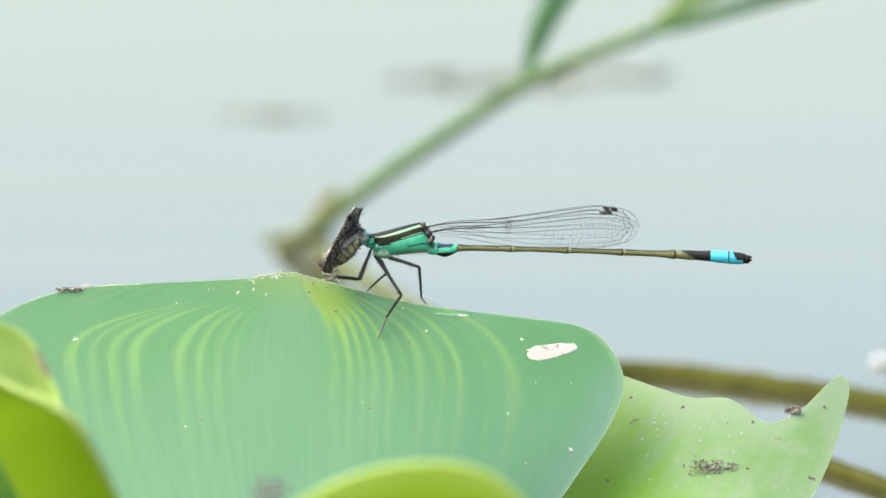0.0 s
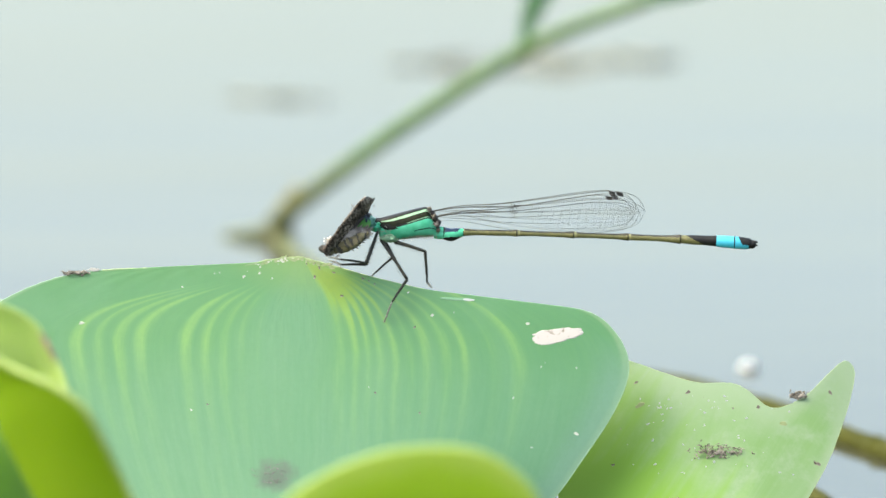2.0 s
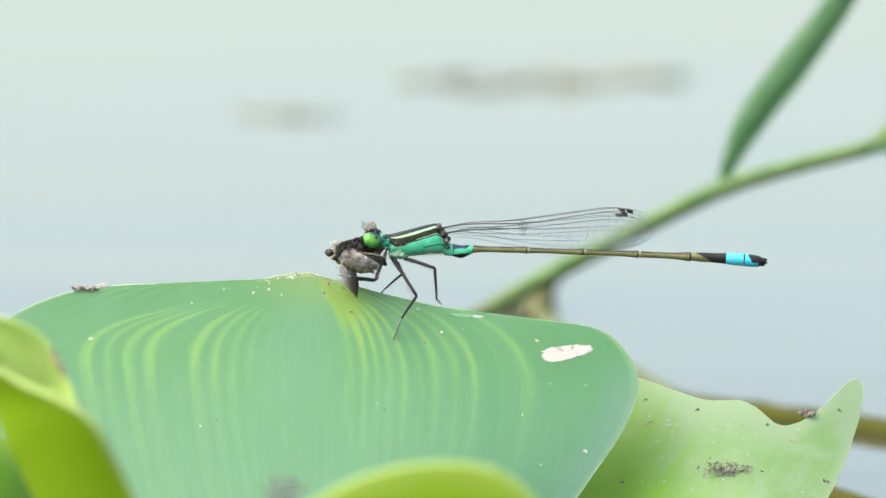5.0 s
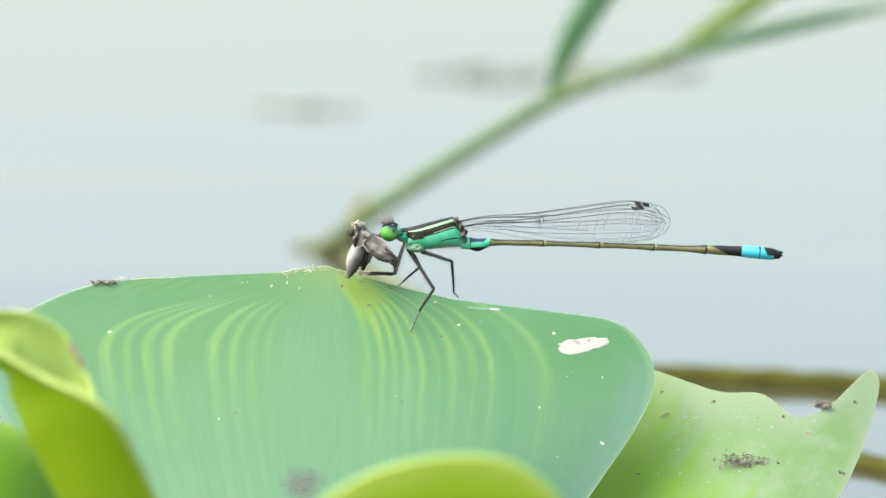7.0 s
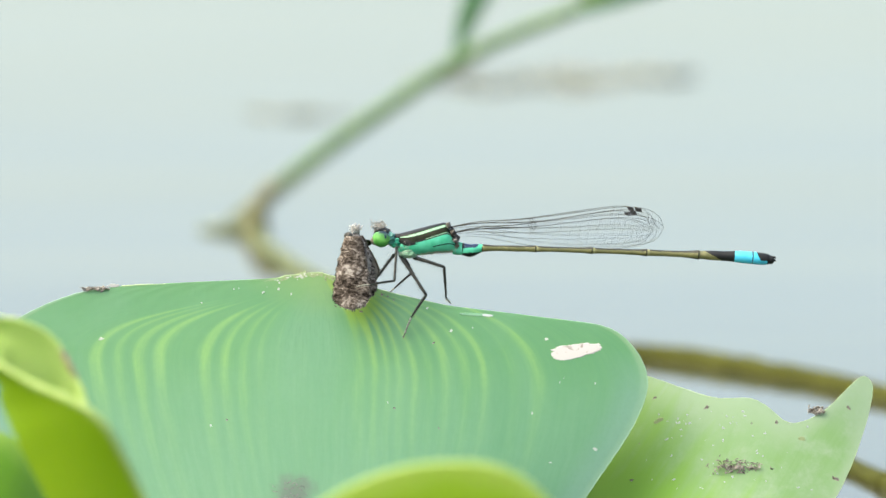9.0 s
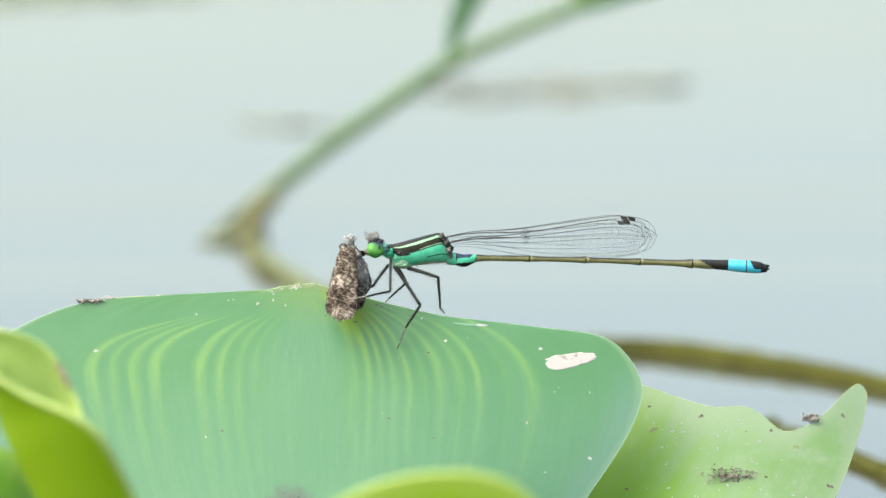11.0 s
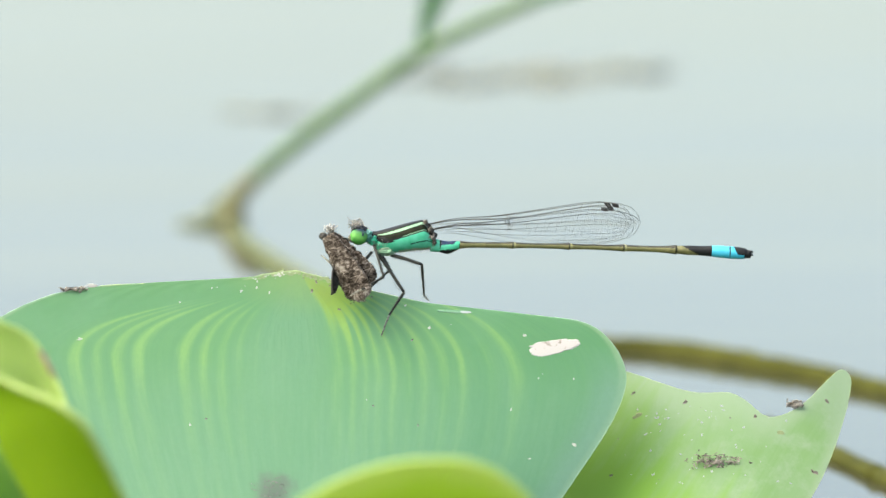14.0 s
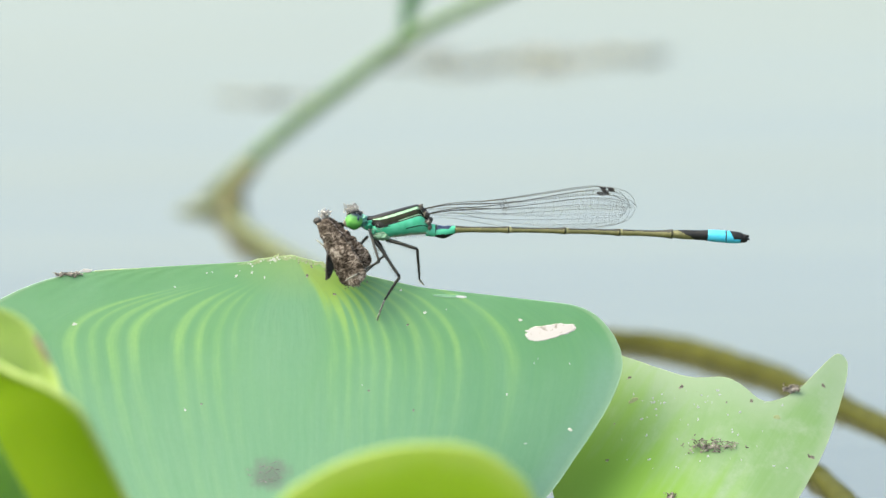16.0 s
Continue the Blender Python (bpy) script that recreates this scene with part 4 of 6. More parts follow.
def build_legs(fly):
    def leg(name, pts, radii, seed):
        ob = new(name)
        ob.parent = fly
        root = Vector(pts[0])
        ob.location = root * MM
        leg_into(ob, [Vector(p) - root for p in pts], radii, True, seed)
        return ob
    leg("middle_leg", [(-2.59, -0.60, -0.04), (-0.67, -1.60, -2.96), (-1.79, -1.60, -4.63), (-2.38, -1.22, -6.14)], [0.135, 0.115, 0.07, 0.045], 1)
    leg("hind_leg", [(-1.63, -0.40, -0.21), (0.67, -0.90, -0.92), (0.80, 0.10, -3.22), (1.13, 0.20, -3.60)], [0.125, 0.10, 0.06, 0.04], 2)
    leg("middle_leg", [(-2.34, 0.40, -0.13), (-1.68, 0.90, -1.30), (-3.02, 0.60, -2.47), (-3.35, 0.40, -2.81)], [0.11, 0.09, 0.06, 0.04], 3)
    leg("hind_leg", [(-1.63, 0.50, -0.13), (0.63, 0.90, -0.88), (0.80, 0.70, -3.14), (1.09, 0.50, -3.56)], [0.10, 0.09, 0.06, 0.04], 4)
    FRONT_LEGS.append(leg("front_leg", [(-3.01, -0.50, 0.04), (-3.67, -1.20, -1.88), (-5.51, -1.00, -1.88), (-6.44, -0.60, -1.55)], [0.12, 0.10, 0.07, 0.04], 5))
    FRONT_LEGS.append(leg("front_leg", [(-2.84, -0.90, 0.54), (-3.00, -2.60, -1.91), (-4.82, -3.50, -2.20), (-5.78, -3.50, -2.33)], [0.10, 0.09, 0.07, 0.04], 6))


build_damselfly()


# ---- the moth that it eats ----
MOTH = {}


def build_moth():
    moth = thing("moth", "small mottled brown moth, half eaten, held in the damselfly's jaws", "moth", LEAN @ pose(-0.0065, -0.002, -0.0005))
    MOTH["moth"] = moth

    def wing(name, length, width, mats, label, scallop, split):
        rng = random.Random(len(name))
        bm = bmesh.new()
        n, m = 40, 14
        grid = {}
        for side in (0, 1):
            for i in range(n + 1):
                u = i / n
                lo = -width * 0.5 * (0.28 + 0.72 * u ** 0.6) * (1 if u < 0.85 else 1 - ((u - 0.85) / 0.15) ** 2 * 0.45)
                hi = width * 0.5 * (0.42 + 0.58 * u ** 0.5) * (1 if u < 0.8 else 1 - ((u - 0.8) / 0.2) ** 2 * 0.3)
                if split:
                    hi = width * 0.5 * math.sin(math.pi * min(1.0, 0.06 + 0.94 * u ** 1.15)) ** 0.8 + 0.03
                    lo = -hi
                    if width > 1.5:
                        lo = -width * (0.06 + 0.40 * math.sin(math.pi * 0.58 * u) ** 1.2)
                        hi = width * (0.08 + 0.46 * math.sin(math.pi * 0.56 * u)) * (1 if u < 0.7 else 1 - ((u - 0.7) / 0.3) ** 2 * 0.55)
                for j in range(m + 1):
                    v = j / m
                    x = length * u * (1 - 0.1 * abs(v - 0.5)) + (scallop * 3 * noise.noise(Vector((v * 9, 3, 7))) if i == n else 0)
                    z = lo + (hi - lo) * v
                    y = 0.25 * math.sin(math.pi * v) * (-1) + 0.03 * noise.noise(Vector((x, 0, z)) * 1.6) + (0.06 if side else -0.06)
                    if j in (0, m):
                        z += scallop * (2.2 * noise.noise(Vector((u * 14, j, 2))) + 0.5 * math.sin(u * 90 + side))
                    grid[side, i, j] = bm.verts.new((x, y, z))
        for side in (0, 1):
            for i in range(n):
                for j in range(m):
                    q = [grid[side, i, j], grid[side, i + 1, j], grid[side, i + 1, j + 1], grid[side, i, j + 1]]
                    f = bm.faces.new(q if side else q[::-1])
                    f.material_index = 1 if side else 0
                    if split and width > 1.5 and (j in (0, m - 1) or i > n - 3):
                        f.material_index = 1
        for i in range(n):
            for j in (0, m):
                bm.faces.new((grid[0, i, j], grid[0, i + 1, j], grid[1, i + 1, j], grid[1, i, j]))
        for j in range(m):
            for i in (0, n):
                bm.faces.new((grid[0, i, j], grid[0, i, j + 1], grid[1, i, j + 1], grid[1, i, j]))
        bmesh.ops.recalc_face_normals(bm, faces=bm.faces)
        if not split:
            for k in range(60):
                u, v = rng.random(), rng.random()
                p = Vector((length * (0.1 + 0.85 * u), -0.3, width * (v - 0.5) * 0.85 * (0.3 + 0.7 * u)))
                d = Vector((rng.uniform(0.05, 0.16), rng.uniform(-0.10, 0.0), rng.uniform(-0.14, 0.14)))
                w = Vector((0, 0, rng.uniform(0.03, 0.09)))
                bm.faces.new([bm.verts.new(q) for q in (p - w, p + d - w * 0.5, p + d + w * 0.5, p + w)])
            for i in range(12, n):
                for j in (0, m):
                    a, b = grid[0, i, j].co.copy(), grid[0, i + 1, j].co.copy()
                    out = Vector((0.05, -0.04, (1 if j else -1) * rng.uniform(0.03, 0.12)))
                    f = bm.faces.new([bm.verts.new(q) for q in (a, b, b + out * 0.8, a.lerp(b, 0.4) + out)])
                    f.material_index = 2 if rng.random() < 0.35 else 1
            for j in range(m):
                a, b = grid[0, n, j].co.copy(), grid[0, n, j + 1].co.copy()
                out = Vector((rng.uniform(0.06, 0.2), -0.04, rng.uniform(-0.05, 0.05)))
                f = bm.faces.new([bm.verts.new(q) for q in (a, b, b + out * 0.8, a.lerp(b, 0.4) + out)])
                f.material_index = 2 if rng.random() < 0.35 else 1
        ob = part(name, bm, [M[x] for x in mats], moth, label)
        MOTH[name if name not in MOTH else "far_" + name] = ob
        return ob
    wing("forewing", 5.4, 2.9, ("moth_wing", "moth_under", "moth_fringe"), "mottled grey-brown scaly forewing", 0.06, False)
    wing("forewing", 4.7, 2.6, ("moth_wing", "moth_under", "moth_fringe"), "mottled grey-brown scaly forewing", 0.08, False)
    wing("hindwing", 3.5, 1.1, ("moth_white", "moth_under"), "white hindwing with a dark end", 0.02, True)
    wing("hindwing", 3.8, 2.0, ("moth_grey", "moth_plain"), "smooth grey-brown hindwing with a dark fringe", 0.01, True)
    bm = tube([(-0.2, 0, 0), (0.9, 0, 0.1), (2.2, 0, 0), (3.2, 0, -0.1)], [0.35, 0.72, 0.6, 0.25], 18, 26, 0.9, 0.12)
    rng = random.Random(3)
    for k in range(380):
        u, w = rng.random(), rng.uniform(0, 6.3)
        r = 0.62 * math.sin(math.pi * (0.15 + 0.8 * u)) + 0.05
        p = Vector((3.2 * u, -math.cos(w) * r, math.sin(w) * r))
        d = Vector((rng.uniform(0.1, 0.4), -math.cos(w) * rng.uniform(0.0, 0.18), math.sin(w) * 0.1 + rng.uniform(-0.2, 0.2)))
        e = Vector((0.02, 0, 0.06))
        bm.faces.new([bm.verts.new(q) for q in (p - e, p + d - e * 0.4, p + d + e * 0.4, p + e)])
    body = part("body", bm, M["moth_fur"], moth, "shaggy grey-brown scaly body")
    MOTH["body"] = body
    bm = tube([(0.3, -0.35, -0.2), (1.2, -0.5, -0.28), (2.3, -0.48, -0.22), (3.1, -0.4, -0.1)], [0.36, 0.48, 0.38, 0.1], 16, 36, 0.8, 0.14)
    for f in bm.faces:
        f.material_index = 1 if math.sin(f.calc_center_median().x * 12 + 3.5 * noise.noise(f.calc_center_median() * 1.6)) > 0.5 else 0
    part("abdomen", bm, [M["belly"], M["moth_under"]], body, "olive abdomen with dark bands")
    part("head", blob((-0.28, -0.1, 0.0), (0.30, 0.3, 0.27), 0.35, 3, 3.0), M["moth_under"], moth, "dark head")
    bm = bmesh.new()
    rng = random.Random(9)
    for k in range(150):
        w, h = rng.uniform(0, 6.3), rng.uniform(-1, 1)
        d = Vector((math.cos(w) * math.sqrt(1 - h * h), math.sin(w) * math.sqrt(1 - h * h), h))
        p = Vector((0.25, -0.1, 0.55)) + d * rng.uniform(0.02, 0.28) + Vector((rng.gauss(0, 0.14), 0, rng.gauss(0, 0.07)))
        tube_into(bm, [p, p + d * rng.uniform(0.06, 0.15)], [0.06, 0.025], 4, 2)
    part("tuft", bm, M["moth_down"], moth, "fluffy tuft of white down")
    for k in range(2):
        a = Vector((0.4 + 0.5 * k, -0.35, -0.4))
        part("leg", tube([a, a + Vector((0.25 - 0.5 * k, -0.2, -0.5)), a + Vector((-0.3 + 0.5 * k, -0.3, -0.8 - 0.2 * k))], [0.07, 0.05, 0.025], 6, 12, 1, 0.1), M["moth_fur"], moth)


build_moth()


# ---- spots and litter on the leaves ----
def flake(name, label, category, centre, size, material, seed, turn=0.0, slope=(0.0, 0.0), group=""):
    """A thin crust with a ragged rim, lying on a blade."""
    rng = random.Random(seed)
    bm = bmesh.new()
    n = 64
    ring = []
    for k in range(n):
        w = 2 * math.pi * k / n
        c = Vector((math.cos(w), math.sin(w), seed * 0.37))
        r = 1 + (0.06 if size[0] > 1.5 else 0.25 if size[0] > 0.4 else 0.7) * noise.noise(c * 1.3) + 0.16 * noise.noise(c * 4.0) + rng.uniform(-0.04, 0.04)
        c, d = math.cos(w), math.sin(w)
        ring.append(Vector((math.copysign(abs(c) ** 0.75, c) * size[0] * r, 0, math.copysign(abs(d) ** 0.75, d) * size[1] * r * (1 - 0.22 * c if size[0] > 1.5 else 1))))
    tilt = Matrix.Rotation(radians(-turn), 3, "Y")
    front = [bm.verts.new(tilt @ p * 0.9 + Vector((0, 0.0, 0))) for p in ring]
    back = [bm.verts.new(tilt @ p + Vector((0, 0.04, 0))) for p in ring]
    mid = bm.verts.new((0, -0.008, 0))
    for v in bm.verts:
        v.co.y += slope[0] * v.co.x + slope[1] * v.co.z
    for k in range(n):
        bm.faces.new((front[k], front[(k + 1) % n], mid))
        bm.faces.new((front[k], back[k], back[(k + 1) % n], front[(k + 1) % n]))
    bm.faces.new(back)
    bmesh.ops.recalc_face_normals(bm, faces=bm.faces)
    ob = part(name, bm, material, smooth=False)
    ob.matrix_world = LEAN @ pose(*[c * MM for c in centre])
    tagged(ob, label, category, group)
    return ob


def on_blade(fn, x, z):
    """The depth of a blade's face at x, z, in millimetres."""
    best = None
    for i in range(0, 101):
        for j in range(0, 61):
            p = fn(i / 100, j / 60)
            d = (p.x - x) ** 2 + (p.z - z) ** 2
            if best is None or d < best[0]:
                best = (d, p.y, i, j)
    _, _, i, j = best
    for a in range(-8, 9):
        for b in range(-8, 9):
            p = fn(min(1, max(0, (i + a / 8) / 100)), min(1, max(0, (j + b / 8) / 60)))
            d = (p.x - x) ** 2 + (p.z - z) ** 2
            if d < best[0]:
                best = (d, p.y)
    return best[1]


def scrap(name, label, at, depth, size, count, seed, thick=1.0):
    """A loose mat of torn fibres."""
    rng = random.Random(seed)
    bm = bmesh.new()
    for k in range(count):
        p = Vector((rng.gauss(0, 0.45) * size[0], rng.uniform(-0.12, 0.1), rng.gauss(0, 0.45) * size[1]))
        d = Vector((rng.uniform(-1, 1) * 0.5 * size[0] ** 0.5, rng.uniform(-0.08, 0.08), rng.uniform(-0.28, 0.28)))
        tube_into(bm, [p - d * 0.5, p + Vector((rng.uniform(-0.1, 0.1), -0.05, rng.uniform(-0.15, 0.15))), p + d * 0.5], [0.02 * thick, rng.uniform(0.03, 0.09) * thick, 0.012 * thick], 5, 6, 0.5, 0, 0.12)
    ob = part(name, bm, M["dirt"])
    ob.matrix_world = LEAN @ pose(at[0] * MM, depth * MM, at[2] * MM)
    tagged(ob, label, "litter")


def build_litter():
    def lay(name, label, category, at, size, material, seed, turn=0.0, fn=main_blade, group=""):
        x, _, z = at
        y = on_blade(fn, x, z) - 0.06
        slope = (0.0, 0.0)
        if size[0] > 0.5:
            slope = ((on_blade(fn, x + 1, z) - on_blade(fn, x - 1, z)) / 2, (on_blade(fn, x, z + 0.5) - on_blade(fn, x, z - 0.5)))
        flake(name, label, category, (x, y, z), size, material, seed, turn, slope, group)
    lay("white_crust", "flat dried white crust stuck on the broad leaf", "crust", (10.28, 0.00, -7.14), (1.9, 0.53), M["white"], 9, 9)
    lay("white_crust", "thin glossy pale smear near the leaf rim", "crust", (3.10, 0.00, -4.42), (1.2, 0.11), M["film"], 5, -4)
    lay("white_crust", "thin streak of white crust near the leaf rim", "crust", (3.68, 0.00, -4.46), (0.6, 0.09), M["foam"], 6, -4)
    for k, (at, r) in enumerate((((8.20, 0.00, -6.23), 0.22), ((1.17, 0.00, -5.61), 0.2), ((7.11, 0.00, -11.67), 0.16), ((9.16, 0.00, -9.41), 0.1), ((11.76, 0.00, -9.50), 0.11), ((11.72, 0.00, -14.31), 0.24), ((8.41, 0.00, -15.27), 0.12), ((-12.72, 0.00, -2.76), 0.2), ((-11.55, 0.00, -2.51), 0.17), ((-10.63, 0.00, -2.89), 0.13), ((-16.49, 0.00, -12.51), 0.13), ((-17.24, 0.00, -3.51), 0.1), ((-24.64, 0.00, -6.15), 0.25), ((-0.59, 0.00, -3.93), 0.14), ((2.76, 0.00, -5.40), 0.08), ((9.46, 0.00, -9.08), 0.07), ((-3.51, 0.00, -10.84), 0.08))):
        lay("pale_speck", "tiny pale husk speck on the leaf", "speck", at, (r * 0.68, r * 0.42), M["husk"], 20 + k, 30 * k, group="specks on the broad leaf")
    for k, (at, r) in enumerate((((-5.48, 0.00, -4.18), 0.12), ((-0.13, 0.00, -6.49), 0.1), ((-7.49, 0.00, -2.80), 0.15), ((-3.01, 0.00, -11.26), 0.09), ((-15.31, 0.00, -12.09), 0.1), ((-6.03, 0.00, -2.47), 0.1), ((-3.93, 0.00, -2.93), 0.1), ((0.25, 0.00, -12.72), 0.08))):
        lay("dark_speck", "tiny dark speck of dirt on the leaf", "speck", at, (r, r * 0.7), M["dirt"], 60 + k, 40 * k, group="specks on the broad leaf")
    rng = random.Random(17)
    for k in range(28):
        reach = (0.16 if k % 2 else 0.22) if k < 22 else (0.05 if k % 2 else 0.08)
        at = curve_point(RIGHT if k % 2 else LEFT, rng.uniform(0.0, reach)) + Vector((0, 0, rng.uniform(-0.5, -0.05)))
        r = rng.uniform(0.025, 0.06)
        lay("dark_speck" if k % 2 else "pale_speck", "tiny dark crumb on the leaf rim" if k % 2 else "tiny pale crumb on the leaf rim", "speck", at, (r * 1.5, r), M["dirt"] if k % 2 else M["husk"], 200 + k, 25 * k, group="specks on the broad leaf")
    for k in range(46):
        u = abs(rng.gauss(0.0, 0.055)) + (0.0 if k % 3 else 0.03)
        at = curve_point(RIGHT if k % 2 else LEFT, u) + Vector((0, 0, rng.uniform(-0.22, -0.02)))
        r = rng.uniform(0.05, 0.15)
        lay("pale_speck", "pale crumb of dry crust on the leaf rim", "speck", at, (r * 1.6, r * 0.8), M["crumb"] if k % 6 else M["husk"], 400 + k, 40 * k, group="crumbs on the leaf rim")
    back = BACK[0]
    scrap("litter_scrap", "ragged grey-brown scrap of dry litter on the pale leaf", (22.26, 0.00, -15.69), on_blade(back, *(22.26, 0.00, -15.69)[::2]) - 0.3, (1.75, 0.5), 120, 11, 0.8)
    scrap("litter_scrap", "small dark scrap of litter caught on the leaf rim", (28.37, 0.00, -11.67), on_blade(back, *(28.37, 0.00, -11.76)[::2]) - 0.1, (0.6, 0.3), 70, 12)
    scrap("litter_scrap", "dark scrap of dry stalk lying on the leaf rim", (-24.94, 0.00, -2.47), 0.0, (1.1, 0.12), 60, 13)
    scrap("litter_scrap", "few grey fibres of dry litter on the broad leaf", (-10.42, 0.00, -17.36), on_blade(main_blade, *(-10.42, 0.00, -17.36)[::2]) - 0.2, (1.3, 0.8), 26, 14, 0.35)
    lay("white_crust", "white flake on the leaf rim", "crust", (-23.77, 0.00, -2.22), (0.4, 0.1), M["white"], 31, 0, main_blade)
    for k, (at, r) in enumerate((((16.61, 0.00, -12.47), 0.34), ((27.11, 0.00, -13.77), 0.26))):
        lay("pale_spot", "pale brown spot on the leaf", "spot", at, (r, r * 0.7), M["spot"], 80 + k, 20 * k, back, "specks on the pale leaf")
    for k, (at, r) in enumerate((((16.36, 0.0, -10.73), 0.16), ((20.17, 0.0, -11.43), 0.2), ((25.31, 0.0, -12.55), 0.2), ((30.75, 0.0, -11.52), 0.2), ((29.58, 0.0, -16.68), 0.28), ((14.56, 0.0, -16.76), 0.16))):
        lay("dark_speck", "small brown speck of dirt on the pale leaf", "speck", at, (r, r * 0.6), M["dirt"], 320 + k, 35 * k + 10, back, "specks on the pale leaf")
    scrap("litter_scrap", "small brown scrap of litter low on the pale leaf", (19.08, 0.0, -19.37), on_blade(back, 19.08, -19.37) - 0.15, (0.45, 0.3), 40, 15)
    rng = random.Random(8)
    for k in range(64):
        at = (Vector((18.66, 0.00, -10.42)) + Vector((rng.uniform(-1.5, 9.5), 0, rng.uniform(-7.0, -1.6))))
        if k > 33:
            at = Vector((14.06, 0.00, -11.46)) + Vector((rng.uniform(0, 8.0), 0, rng.uniform(-7.0, 0.2)))
            if k > 52:
                at = Vector((16.57, 0.00, -10.42)) + Vector((rng.uniform(0, 7.0), 0, -1.6 + rng.uniform(-0.6, 0.4)))
        r = rng.choice((0.04, 0.05, 0.07, 0.09, 0.12))
        dark = rng.random() < 0.14
        lay("dark_speck" if dark else "pale_speck", "tiny dark speck of dirt on the pale leaf" if dark else "tiny pale speck on the pale leaf", "speck", at, (r, r * 0.6), M["dirt"] if dark else M["foam"], 100 + k, 30 * k, back, "specks on the pale leaf")


build_litter()


# ---- drifting plants on the water ----
DRIFT = {}


def blade_strip(pts, widths, seed):
    """A narrow leaf with a channel along its middle."""
    bm = bmesh.new()
    n, m = 30, 6
    rows = []
    for i in range(n + 1):
        u = i / n
        p = curve_point(pts, u)
        d = (curve_point(pts, min(1, u + 0.02)) - curve_point(pts, max(0, u - 0.02))).normalized()
        side = Vector((-d.z, 0, d.x))
        w = number_at(widths, u)
        rows.append([bm.verts.new(p + side * (w * (j / m - 0.5)) + Vector((0, 0.35 * w * abs(j / m - 0.5), 0))) for j in range(m + 1)])
    for i in range(n):
        for j in range(m):
            bm.faces.new((rows[i][j], rows[i][j + 1], rows[i + 1][j + 1], rows[i + 1][j]))
    bmesh.ops.solidify(bm, geom=bm.faces[:], thickness=0.15)
    return bm


